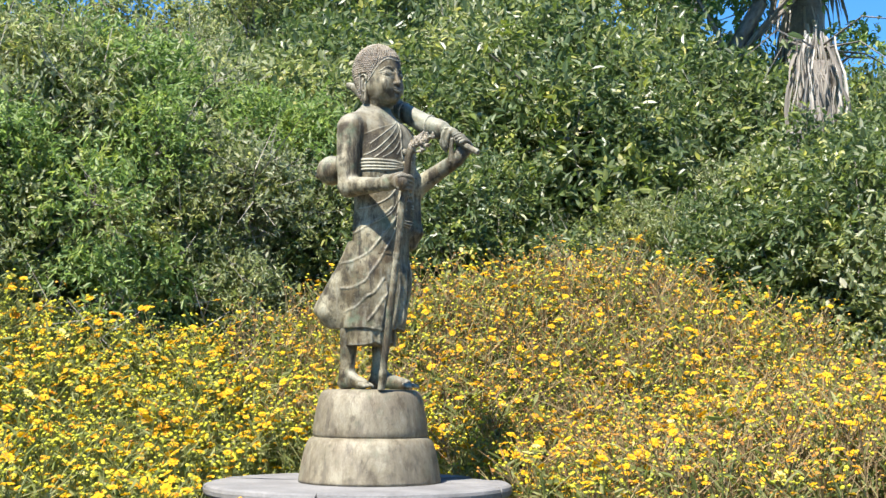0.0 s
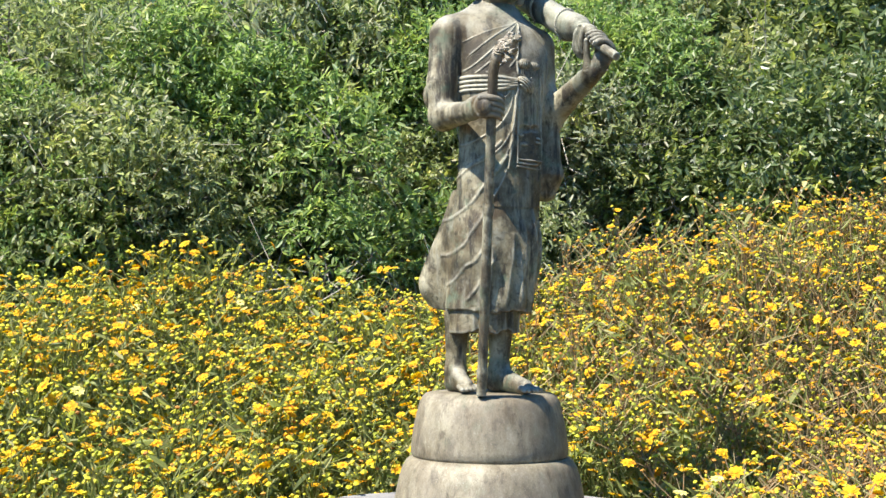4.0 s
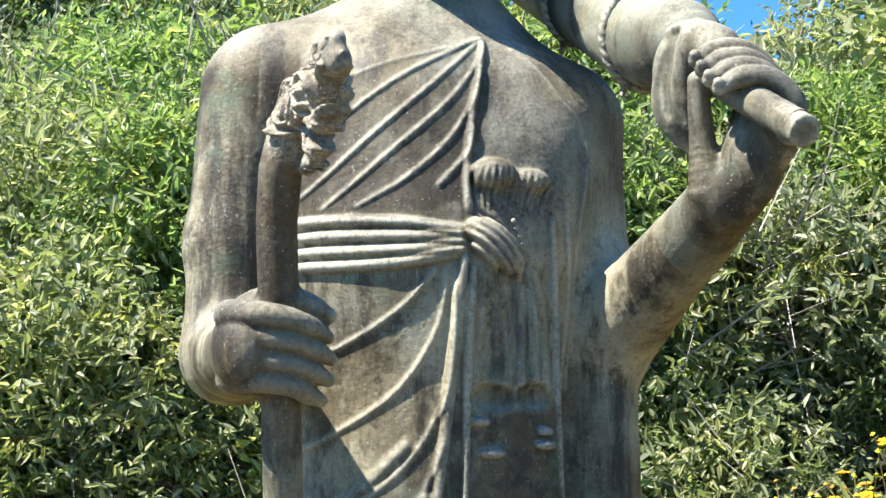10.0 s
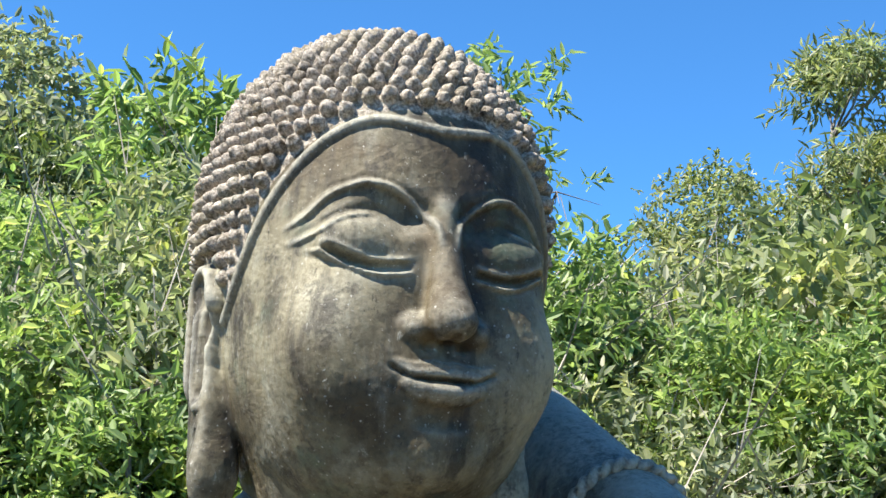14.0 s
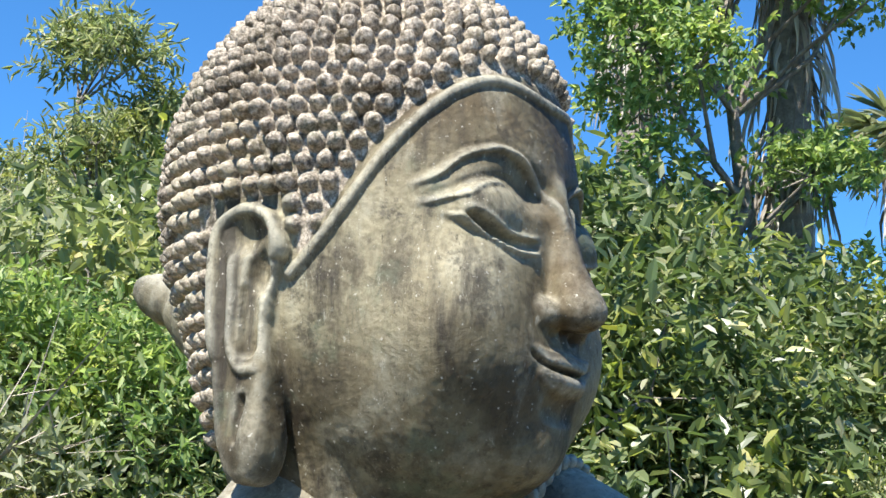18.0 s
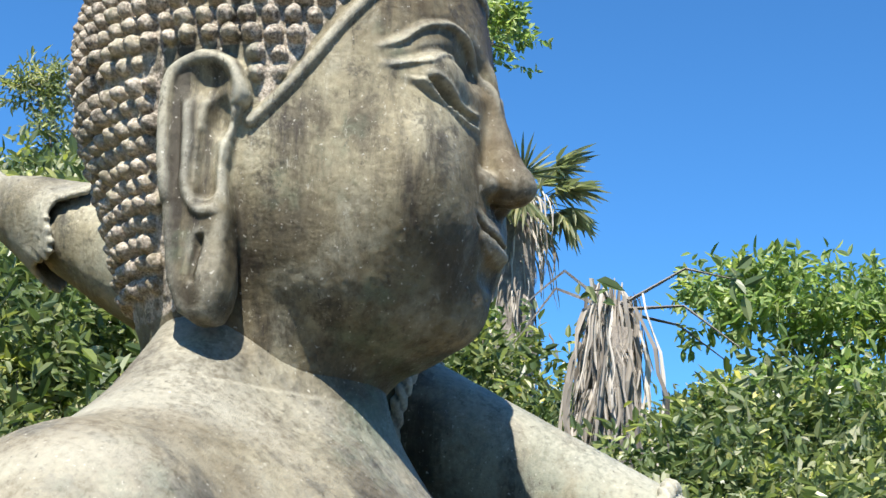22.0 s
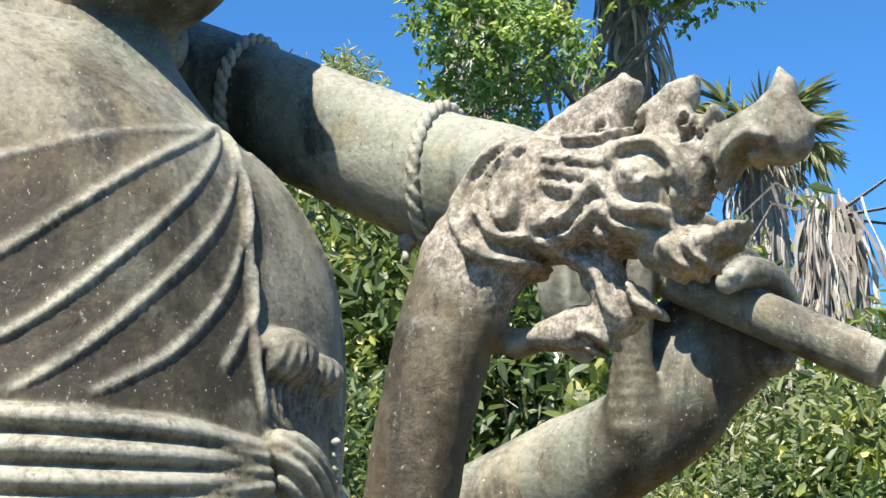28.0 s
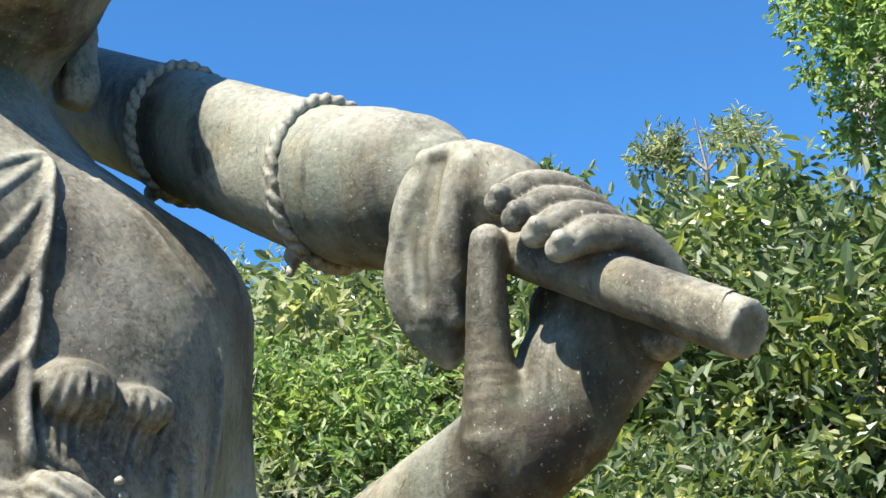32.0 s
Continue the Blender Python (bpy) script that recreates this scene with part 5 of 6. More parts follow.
def build_slab():
    root = tagged(new("stone_slab"), "cracked grey round stone slab table carrying the pedestal", "slab")
    root.matrix_world = pose(0.01, 0.15, 0.0)
    prof = [(0.02, 0.397), (0.34, 0.397), (0.64, 0.396), (0.66, 0.4), (0.668, 0.412), (0.67, 0.43), (0.666, 0.443), (0.655, 0.45), (0.6, 0.4505), (0.45, 0.451), (0.3, 0.451), (0.02, 0.451)]
    cracks = [-1.32, -0.62, -0.2, 1.9, 3.6]
    for k, a in enumerate(cracks):
        e = cracks[(k + 1) % len(cracks)] + (2 * math.pi if k == len(cracks) - 1 else 0)
        v, f = wedge(prof, a + 0.006, e - 0.006, max(6, int((e - a) * 14)), (0.0, 0.009, 0.0, 0.003, 0.0)[k], 60 + k)
        part("slab_piece", mesh_of("slab_piece", v, f, [STONE], False), root)
    v, f = lathe([(0.36, -0.05), (0.34, 0.05), (0.32, 0.2), (0.34, 0.36), (0.36, 0.396)], 48, 0.01, 2)
    part("slab_foot", mesh_of("slab_foot", v, f, [STONE], True), root)


build_base()
build_slab()
# ---- ground and plants ----


def rise(x, y):
    """The height of the ground: level round the statue, then a bank that grows into a hill."""
    s = 0.5 * x + 0.866 * y
    h = 0.24 * np.clip(s - 0.4, 0, 4.6) + 0.16 * np.clip(s - 5.0, 0, 17) + 0.05 * np.clip(s - 22, 0, 30)
    u = 0.866 * x - 0.5 * y
    return h - 0.08 * np.clip(s - 5, 0, 17) * np.clip((u - 1) / 8, 0, 1)


def build_ground():
    n = 220
    a = np.linspace(-1, 1, n)
    a = np.sign(a) * (np.abs(a) ** 3 * 590 + np.abs(a) * 10)
    X, Y = np.meshgrid(a, a, indexing="ij")
    Z = rise(X, Y) + 0.05 * np.sin(X * 1.3 + 1) * np.sin(Y * 1.1)
    v = np.stack([X.ravel(), Y.ravel(), Z.ravel()], 1)
    i = np.arange(n * n).reshape(n, n)
    f = np.stack([i[:-1, :-1], i[1:, :-1], i[1:, 1:], i[:-1, 1:]], -1).reshape(-1, 4)
    tagged(new("ground", mesh_of("ground", v, f, [SOIL], True)), "dry sloping garden soil rising to a hill", "ground", kind="structure")


def unit(v):
    return v / (np.linalg.norm(v, axis=-1, keepdims=True) + 1e-9)


def blades(c, d, n, length, width, curl=0.15):
    """Leaves as folded rhombs: foot points, directions, upper sides, lengths, widths."""
    w = unit(np.cross(d, n))
    n = unit(np.cross(w, d))
    L, W = length[:, None], width[:, None]
    tip = c + d * L - n * L * curl
    a, e = c + d * L * 0.28 + n * W * 0.16, c + d * L * 0.68 + n * W * 0.12 - n * L * curl * 0.45
    v = np.stack([c, a + w * W * 0.46, e + w * W * 0.4, tip, e - w * W * 0.4, a - w * W * 0.46], 1).reshape(-1, 3)
    m = np.arange(len(c))[:, None] * 6
    return v, np.concatenate([m + np.array([[0, 1, 2, 3]]), m + np.array([[0, 3, 4, 5]])])


def rods(a, b, ra, rb):
    """Three-sided thin stalks from a to b."""
    d = unit(b - a)
    h = np.where(np.abs(d[:, 2:]) > 0.9, np.array([[1.0, 0, 0]]), np.array([[0, 0, 1.0]]))
    u = unit(np.cross(d, h))
    w = np.cross(d, u)
    vs = []
    for p, r in ((a, ra), (b, rb)):
        for k in range(3):
            t = 2 * math.pi * k / 3
            vs.append(p + (math.cos(t) * u + math.sin(t) * w) * np.reshape(r, (-1, 1)))
    v = np.stack(vs, 1).reshape(-1, 3)
    m = np.arange(len(a))[:, None] * 6
    f = np.concatenate([m + np.array([[k, (k + 1) % 3, 3 + (k + 1) % 3, 3 + k]]) for k in range(3)])
    return v, f


def crown_leaves(rng, lobes, clusters, per, length, width, droop=0.2):
    """Leaf sprays spread through the outer part of a set of lobes (x, y, z, rx, ry, rz)."""
    lobes = np.array(lobes)
    vol = np.prod(lobes[:, 3:], 1) ** 0.7
    pick = rng.choice(len(lobes), clusters, p=vol / vol.sum())
    d = unit(rng.normal(size=(clusters, 3)))
    d[:, 2] = np.where(d[:, 2] < -0.5, -d[:, 2], d[:, 2])
    rad = 1 - 0.4 * rng.random(clusters) ** 2.0 + 0.14 * rng.normal(size=clusters)
    c = lobes[pick, :3] + d * lobes[pick, 3:] * rad[:, None]
    twig = unit(d + 0.6 * rng.normal(size=d.shape) + (0, 0, 0.25))
    cc = np.repeat(c, per, 0)
    tt = np.repeat(twig, per, 0)
    along = np.tile(np.linspace(0, 1, per), clusters)[:, None]
    ll = length * rng.uniform(0.65, 1.25, len(cc))
    foot = cc + tt * along * length * 2.2 + rng.normal(size=cc.shape) * length * 0.12
    dd = unit(tt * 0.5 + rng.normal(size=cc.shape) * 0.8 - np.array([0, 0, droop]))
    nn = unit(rng.normal(size=cc.shape) * 0.6 + np.array([0, 0, 1.0]))
    return blades(foot, dd, nn, ll, ll * width)


def limbs_to(rng, base, lobes, r):
    """Stems from the foot out to the lobes."""
    a, b, ra, rb = [], [], [], []
    for L in lobes:
        p = np.array(base, float)
        q = np.array(L[:3])
        for i in range(4):
            t = (i + 1) / 4
            n = base + (q - base) * t + rng.normal(size=3) * np.linalg.norm(q - base) * 0.06 * (1 if i < 3 else 0)
            a.append(p), b.append(n)
            ra.append(r * (1 - 0.2 * i)), rb.append(r * (1 - 0.2 * (i + 1)))
            p = n
        for _ in range(5):
            e = q + unit(rng.normal(size=3) + (0, 0, 0.5)) * np.array(L[3:]) * rng.uniform(0.7, 1.1)
            a.append(q), b.append(e)
            ra.append(r * 0.25), rb.append(r * 0.08)
    return rods(np.array(a), np.array(b), np.array(ra), np.array(rb))


def make_bush(name, label, seed, size, leaf, clusters, per, length, width, nlobes=9, bare=0, category="bush", trunk=None):
    rng = np.random.default_rng(seed)
    root = tagged(new(name), label, category)
    w, h = size
    lobes = []
    for i in range(nlobes):
        a, r = rng.uniform(0, 6.28), w * 0.78 * math.sqrt(rng.random())
        z = h * rng.uniform(0.1, 0.88) * (1 - 0.3 * (r / w))
        if trunk:
            z = trunk + (h - trunk) * rng.uniform(0.15, 0.85)
        k = rng.uniform(0.17, 0.36)
        lobes.append((r * math.cos(a), r * math.sin(a), z, w * k, w * k, (h - (trunk or 0)) * k * 0.62))
    v, f = limbs_to(rng, np.zeros(3) - (0, 0, 0.1), lobes, 0.02 * w if not trunk else 0.035 * w)
    part("trunk", mesh_of(name + "_trunk", v, f, [BARK]), root)
    v, f = crown_leaves(rng, lobes, clusters, per, length, width)
    part("crown", mesh_of(name + "_crown", v, f, [leaf]), root)
    if bare:
        n = bare
        d = unit(rng.normal(size=(n, 3)) + (0, 0, 0.3))
        L = np.array(lobes)[rng.integers(0, nlobes, n)]
        a = L[:, :3] + d * L[:, 3:] * 0.7
        b = a + unit(d + 0.5 * rng.normal(size=d.shape)) * rng.uniform(0.15, 0.45, (n, 1)) * w
        v, f = rods(a, b, np.full(n, 0.005), np.full(n, 0.0015))
        v2, f2 = rods((a + b) / 2, (a + b) / 2 + rng.normal(size=a.shape) * 0.12 * w, np.full(n, 0.003), np.full(n, 0.001))
        v, f = joined([(v, f), (v2, f2)])
        tagged(part("dry_brush", mesh_of(name + "_brush", v, f, [TWIG]), root, "bleached leafless twigs"), kind="stuff")
    return root



def make_tree(name, label, seed, height, trunk, spread, leaf, clusters, per, length, width, nlobes=14, lean=0.0):
    """A tapered trunk with limbs and an uneven crown with gaps."""
    rng = np.random.default_rng(seed)
    root = tagged(new(name), label, "tree")
    lobes = []
    for i in range(nlobes):
        t = rng.uniform(0.0, 1.0)
        z = trunk + (height - trunk) * (0.08 + 0.84 * t)
        r = spread * (0.35 + 0.65 * math.sin(math.pi * min(1, 0.15 + 0.8 * t))) * math.sqrt(rng.uniform(0.1, 1))
        a = rng.uniform(0, 6.28)
        k = spread * rng.uniform(0.2, 0.4)
        lobes.append((r * math.cos(a) + lean * z, r * math.sin(a), z, k, k, k * rng.uniform(0.5, 0.85)))
    a, b, ra, rb = [], [], [], []
    r0 = 0.022 * height
    prev = np.array((0.0, 0, -0.2))
    spine = [prev]
    for i in range(8):
        z = height * 0.9 * (i + 1) / 8
        nxt = np.array((lean * z + rng.normal() * 0.02 * height * (i > 1), rng.normal() * 0.02 * height * (i > 1), z))
        a.append(prev), b.append(nxt), ra.append(r0 * (1 - i / 8.5)), rb.append(r0 * (1 - (i + 1) / 8.5))
        spine.append(nxt)
        prev = nxt
    for L in lobes:
        q = np.array(L[:3])
        j = int(np.clip(np.searchsorted([s[2] for s in spine], q[2] - 0.35 * spread) - 1, 1, 8))
        p = spine[j]
        mid = (p + q) / 2 + rng.normal(size=3) * 0.08 * spread
        k = r0 * 0.38 * (1 - j / 12)
        for u, v, r1, r2 in ((p, mid, k, k * 0.7), (mid, q, k * 0.7, k * 0.3)):
            a.append(u), b.append(v), ra.append(r1), rb.append(r2)
        for _ in range(6):
            e = q + unit(rng.normal(size=3) + (0, 0, 0.4)) * np.array(L[3:]) * rng.uniform(0.7, 1.05)
            a.append(q), b.append(e), ra.append(k * 0.25), rb.append(k * 0.06)
    v, f = rods(np.array(a), np.array(b), np.array(ra), np.array(rb))
    part("trunk", mesh_of(name + "_trunk", v, f, [BARK], True), root)
    v, f = crown_leaves(rng, lobes, clusters, per, length, width)
    part("crown", mesh_of(name + "_crown", v, f, [leaf]), root)
    return root


def make_palm(name, label, seed, height, skirt, crown=True, radius=0.22, fan=0.9, pale=PALM_DRY, green=30):
    """A fan palm: ringed trunk, a skirt of dead hanging fronds and a head of fans."""
    rng = np.random.default_rng(seed)
    root = tagged(new(name), label, "palm")
    rows = []
    for i in range(40):
        z = height * i / 39
        rows.append((radius * (1.25 - 0.4 * i / 39) * (1.0 + 0.06 * (i % 2)), z * 0.97))
    v, f = lathe(rows, 14, 0.01, seed)
    part("trunk", mesh_of(name + "_trunk", v, f, [BARK], True), root)

    def fans(n, zlo, zhi, tilt_lo, tilt_hi, size, hang):
        cs, ds, ns, ls, st_a, st_b = [], [], [], [], [], []
        for _ in range(n):
            az, z = rng.uniform(0, 6.28), rng.uniform(zlo, zhi)
            tilt = rng.uniform(tilt_lo, tilt_hi)
            out = np.array((math.cos(az) * math.cos(tilt), math.sin(az) * math.cos(tilt), math.sin(tilt)))
            foot = np.array((math.cos(az) * radius * 0.7, math.sin(az) * radius * 0.7, z))
            hub = foot + out * size * rng.uniform(0.6, 1.0)
            st_a.append(foot), st_b.append(hub)
            side = unit(np.cross(out, (0, 0, 1.0)))
            m = 15
            for j in range(m):
                t = (j / (m - 1) - 0.5) * (2.6 if not hang else 1.5)
                d = out * math.cos(t) + side * math.sin(t) + np.array((0, 0, -0.25 if not hang else -0.5)) + rng.normal(size=3) * 0.08
                cs.append(hub), ds.append(unit(d)), ns.append(np.cross(side, out)), ls.append(size * rng.uniform(0.7, 1.1))
        v, f = blades(np.array(cs), np.array(ds), np.array(ns) + 0.2 * rng.normal(size=(len(cs), 3)), np.array(ls), np.array(ls) * 0.085, 0.3)
        v2, f2 = rods(np.array(st_a), np.array(st_b), np.full(n, 0.02), np.full(n, 0.012))
        return joined([(v, f), (v2, f2)])

    v, f = hanging(rng, int(skirt * 85), height - skirt + fan * 0.7, height, radius * 1.3, fan * 1.3, fan * 0.07)
    tagged(part("dead_skirt", mesh_of(name + "_skirt", v, f, [pale]), root, "pale dead hanging fronds"), kind="stuff")
    if crown:
        v, f = fans(green, height - 0.3, height + 0.25, -0.6, 1.35, fan * 1.1, False)
        tagged(part("fronds", mesh_of(name + "_fronds", v, f, [LEAF_GREY]), root, "green fan fronds"), kind="stuff")
    return root


def ribbons(rng, foot, out, length, width, rows=6, wave=0.12):
    """Ragged hanging strips: they leave foot along out, then fall, folded along the middle and twisting."""
    n = len(foot)
    side = unit(np.cross(out, np.array([[0, 0, 1.0]])) + 0.5 * rng.normal(size=(n, 3)))
    vs = []
    pos, way = foot.copy(), unit(out)
    for i in range(rows):
        t = i / (rows - 1)
        half = width[:, None] * (0.35 + 0.65 * math.sin(math.pi * min(1.0, 0.2 + 0.8 * t))) * (1 if i < rows - 1 else 0.15) * 0.5
        dip = np.cross(side, way) * half * 0.5
        vs += [pos - side * half, pos + dip, pos + side * half]
        way = unit(way * 0.55 + np.array([0, 0, -0.6]) + wave * rng.normal(size=(n, 3)))
        pos = pos + way * length[:, None] / (rows - 1)
        side = unit(side + 0.18 * rng.normal(size=(n, 3)))
    v = np.stack(vs, 1).reshape(-1, 3)
    m = np.arange(n)[:, None] * rows * 3
    f = np.concatenate([m + np.array([[3 * r + k, 3 * r + k + 1, 3 * r + k + 4, 3 * r + k + 3]]) for r in range(rows - 1) for k in (0, 1)])
    return v, f


def hanging(rng, n, zlo, zhi, radius, length, width):
    """Many dead fronds round a stem, in ragged tiers."""
    tier = rng.integers(0, 5, n) / 4 + rng.normal(size=n) * 0.07
    az = rng.uniform(0, 6.28, n)
    z = zlo + (zhi - zlo) * np.clip(tier, 0, 1)
    bulk = radius * rng.uniform(0.5, 1.25, n) * (0.75 + 0.4 * np.sin(az * 2 + tier * 9))
    foot = np.stack([np.cos(az) * bulk, np.sin(az) * bulk, z], 1)
    out = np.stack([np.cos(az), np.sin(az), np.full(n, -0.4)], 1)
    return ribbons(rng, foot, out, length * rng.uniform(0.5, 1.25, n), width * rng.uniform(0.6, 1.5, n))


def make_dead_palm(name, label, seed, height):
    """A low broken palm: a leaning stump under a ragged mass of bleached hanging fronds and a few bare stalks."""
    rng = np.random.default_rng(seed)
    root = tagged(new(name), label, "palm")
    v, f = lathe([(0.16 * (1.2 - 0.5 * i / 19) * (1 + 0.1 * (i % 2)), height * 0.93 * i / 19) for i in range(20)], 12, 0.03, seed)
    part("trunk", mesh_of(name + "_trunk", v, f, [BARK], True), root)
    n = 300
    az = rng.uniform(0, 6.28, n)
    z = height * rng.choice([1.0, 0.97, 0.9, 0.8, 0.66], n) + rng.normal(size=n) * 0.05
    foot = np.stack([np.cos(az) * 0.07 + 0.06 * rng.normal(size=n), np.sin(az) * 0.07 + 0.06 * rng.normal(size=n), z], 1)
    out = np.stack([np.cos(az) * 0.3, np.sin(az) * 0.3, rng.uniform(-1.1, -0.15, n)], 1)
    v, f = ribbons(rng, foot, out, rng.uniform(0.3, 1.05, n), rng.uniform(0.016, 0.05, n), 8, 0.14)
    tagged(part("dead_fronds", mesh_of(name + "_fronds", v, f, [PALM_DRY]), root, "bleached ragged hanging fronds"), kind="stuff")
    a = np.tile(np.array([[0, 0, height * 0.97]]), (7, 1))
    az = rng.uniform(0, 6.28, 7)
    b = a + np.stack([np.cos(az) * 0.4, np.sin(az) * 0.4, rng.uniform(-0.05, 0.25, 7)], 1)
    d = b + np.stack([np.cos(az) * 0.3, np.sin(az) * 0.3, rng.uniform(-0.3, -0.05, 7)], 1)
    v, f = joined([rods(a, b, np.full(7, 0.014), np.full(7, 0.008)), rods(b, d, np.full(7, 0.008), np.full(7, 0.004))])
    tagged(part("dead_stalk_mass", mesh_of(name + "_stalk_mass", v, f, [BARK]), root, "dark bare frond stalks"), kind="stuff")
    m = 42
    k = rng.integers(0, 7, m)
    c = d[k] + rng.normal(size=(m, 3)) * 0.04
    L = rng.uniform(0.06, 0.16, m)
    v, f = blades(c, unit(rng.normal(size=(m, 3)) - (0, 0, 0.2)), unit(rng.normal(size=(m, 3)) + (0, 0, 1)), L, L * 0.4, 0.3)
    tagged(part("tip_leaves", mesh_of(name + "_tips", v, f, [LEAF_DARK]), root, "dark withered frond tips"), kind="stuff")
    return root


build_ground()
rnd = np.random.default_rng(11)
BUSHES = [
    make_bush("broadleaf_shrub", "dense broad-leaved green shrub on the bank", 1, (1.5, 2.6), LEAF_SHRUB, 5200, 7, 0.07, 0.5, 30, 40),
    make_bush("dark_shrub", "dense dark glossy shrub on the bank", 2, (1.7, 2.8), LEAF_DARK, 3900, 7, 0.092, 0.42, 30, 20),
    make_bush("willowy_shrub", "narrow-leaved green shrub with bare grey twigs", 3, (1.5, 2.4), LEAF_SHRUB, 5600, 8, 0.06, 0.3, 28, 300),
    make_bush("sumac_shrub", "bright green shrub with fresh feathery leaves", 4, (1.4, 2.5), LEAF_BRIGHT, 4600, 10, 0.058, 0.36, 26, 30),
    make_bush("sage_shrub", "grey-green dry hillside shrub with bare twigs", 5, (1.4, 1.9), LEAF_GREY, 5200, 8, 0.045, 0.4, 26, 340),
]
TALL = (2.45, 2.75, 2.3, 2.4, 1.75)


def skyline(az):
    """How high, in degrees, the green rises round the statue."""
    return float(np.interp(az, [-15, 0, 8, 16, 22, 28, 34, 40, 46, 52, 58, 62, 66, 74, 80, 86, 90, 95, 110], [18, 18, 17, 15.5, 14, 12.5, 13.5, 17.5, 19.5, 20, 19.5, 18.5, 17, 12.5, 10, 11, 13, 13, 12]))


def plant(kind, x, y, height, turn):
    s = height / TALL[kind]
    s = min(s, 2.2)
    w = min(max(s, 0.65), 1.35)
    k = copy_thing(BUSHES[kind], Matrix.LocRotScale((x, y, float(rise(x, y)) - 0.08), Euler((0, 0, turn)), (w, w, s)))
    return tagged(k, group="shrubs on the bank")


def at_polar(az, dist):
    return dist * math.sin(radians(az)), dist * math.cos(radians(az))


for ring, (d0, gap, frac) in enumerate(((4.7, 9.5, 0.5), (6.0, 7.5, 0.95), (8.6, 7.5, 0.97), (12.5, 6.5, 0.95), (17, 6, 1.0), (23, 6, 1.05))):
    az = -16.0 + ring * 2.3
    while az < 112:
        a = az + rnd.uniform(-0.3, 0.3) * gap
        d = d0 * rnd.uniform(0.86, 1.14) * (1.0 if a < 62 else 1.15)
        thin_out = 17 < a < 46
        if ring == 0 and thin_out:
            az += gap
            continue
        d *= 1.18 if ring == 1 and thin_out else 1.0
        x, y = at_polar(a, d)
        h = 2.0 + d * math.tan(radians(skyline(a) * frac * rnd.uniform(0.78 if ring < 3 else 0.96, 1.06))) - float(rise(x, y))
        if ring < 3:
            kind = int(rnd.choice([0, 0, 1, 1, 1, 2])) if a > 46 else int(rnd.choice([2, 3, 4, 4]) if a > 18 else rnd.choice([2, 3, 3, 4]))
        else:
            kind = int(rnd.choice([0, 1, 1, 2, 4]))
        plant(kind, x, y, max(0.8, h), rnd.uniform(0, 6.28))
        az += gap
for k, (az, z) in enumerate(((13.5, 3.85), (17.0, 3.95), (20.5, 3.95), (24.0, 3.9), (27.0, 3.75), (30.0, 3.4), (33.5, 3.3), (37.0, 3.3), (40.5, 3.35), (44.0, 3.35))):
    x, y = at_polar(az, 5.35 + 0.25 * (k % 2))
    plant((3, 2, 4, 3, 3, 2, 4, 2, 3, 2)[k], x, y, z - float(rise(x, y)), 1.7 * k)
for az, d, el in ((24.0, 9.0, 14.2), (20.5, 9.6, 14.5), (27.0, 9.4, 13.0)):
    x, y = at_polar(az, d)
    plant(3, x, y, 2.0 + d * math.tan(radians(el)) - float(rise(x, y)), az)
for k, az in enumerate(range(-14, 32, 5)):
    x, y = at_polar(az + 1.5 * math.sin(3.0 * k), 4.45 + 0.3 * math.sin(1.7 * k))
    plant((3, 2, 3, 0)[k % 4], x, y, (1.9, 1.7, 2.15, 1.6)[k % 4] + 0.2 * math.sin(2.3 * k), 2.1 * k)
for b in BUSHES:
    b.matrix_world = pose(-30 - 4 * BUSHES.index(b), -20, -0.1)


def place(ob, az, dist, turn=0.0, scale=1.0):
    x, y = at_polar(az, dist)
    ob.matrix_world = Matrix.LocRotScale((x, y, float(rise(x, y)) - 0.1), Euler((0, 0, turn)), (scale,) * 3)
    return ob


place(make_palm("skirted_palm", "tall fan palm with a long ragged pale skirt", 21, 12.5, 7.6, True, 0.36, 1.0), 71.2, 22)
place(make_palm("skirted_palm", "tall palm trunk with a ragged grey skirt", 22, 17.0, 7.4, True, 0.34, 1.2), 64.6, 26, 1.0)
place(make_palm("fan_palm", "green fan palm with hanging brown fronds", 23, 9.4, 4.8, True, 0.55, 0.85, PALM_DRY, 40), 76.4, 29, 2.0)
place(make_dead_palm("dead_palm", "low palm stump hung with bleached ragged dead fronds", 24, 2.95), 81.2, 7.5, 0.4, 1.06)
place(make_tree("tall_tree", "tall open-crowned green tree with pale limbs", 31, 13.5, 3.6, 2.6, LEAF_BRIGHT, 3600, 9, 0.15, 0.5, 34), 68.4, 20.5, 0.3)
place(make_tree("garden_tree", "rounded bright green garden tree", 32, 4.3, 1.0, 1.4, LEAF_BRIGHT, 1700, 9, 0.12, 0.42, 20), 89.5, 12, 0.7)
place(make_tree("garden_tree", "rounded bright green garden tree", 36, 4.6, 1.0, 1.8, LEAF_BRIGHT, 1800, 9, 0.12, 0.42, 20), 97.0, 12.5, 0.7)
place(make_tree("dark_oak", "dark rounded oak tree on the slope", 33, 6.6, 0.8, 2.2, LEAF_DARK, 2600, 9, 0.13, 0.45, 24), 48.5, 17, 0.2)
place(make_tree("slender_tree", "slender green tree with hanging leaves", 34, 5.3, 1.0, 0.75, LEAF_SHRUB, 1100, 9, 0.12, 0.24, 18), 41.0, 12, 0.2)
place(make_tree("slender_tree", "slender green tree with hanging leaves", 37, 7.2, 1.0, 1.0, LEAF_SHRUB, 1400, 9, 0.12, 0.24, 20), 57.2, 15, 0.2)
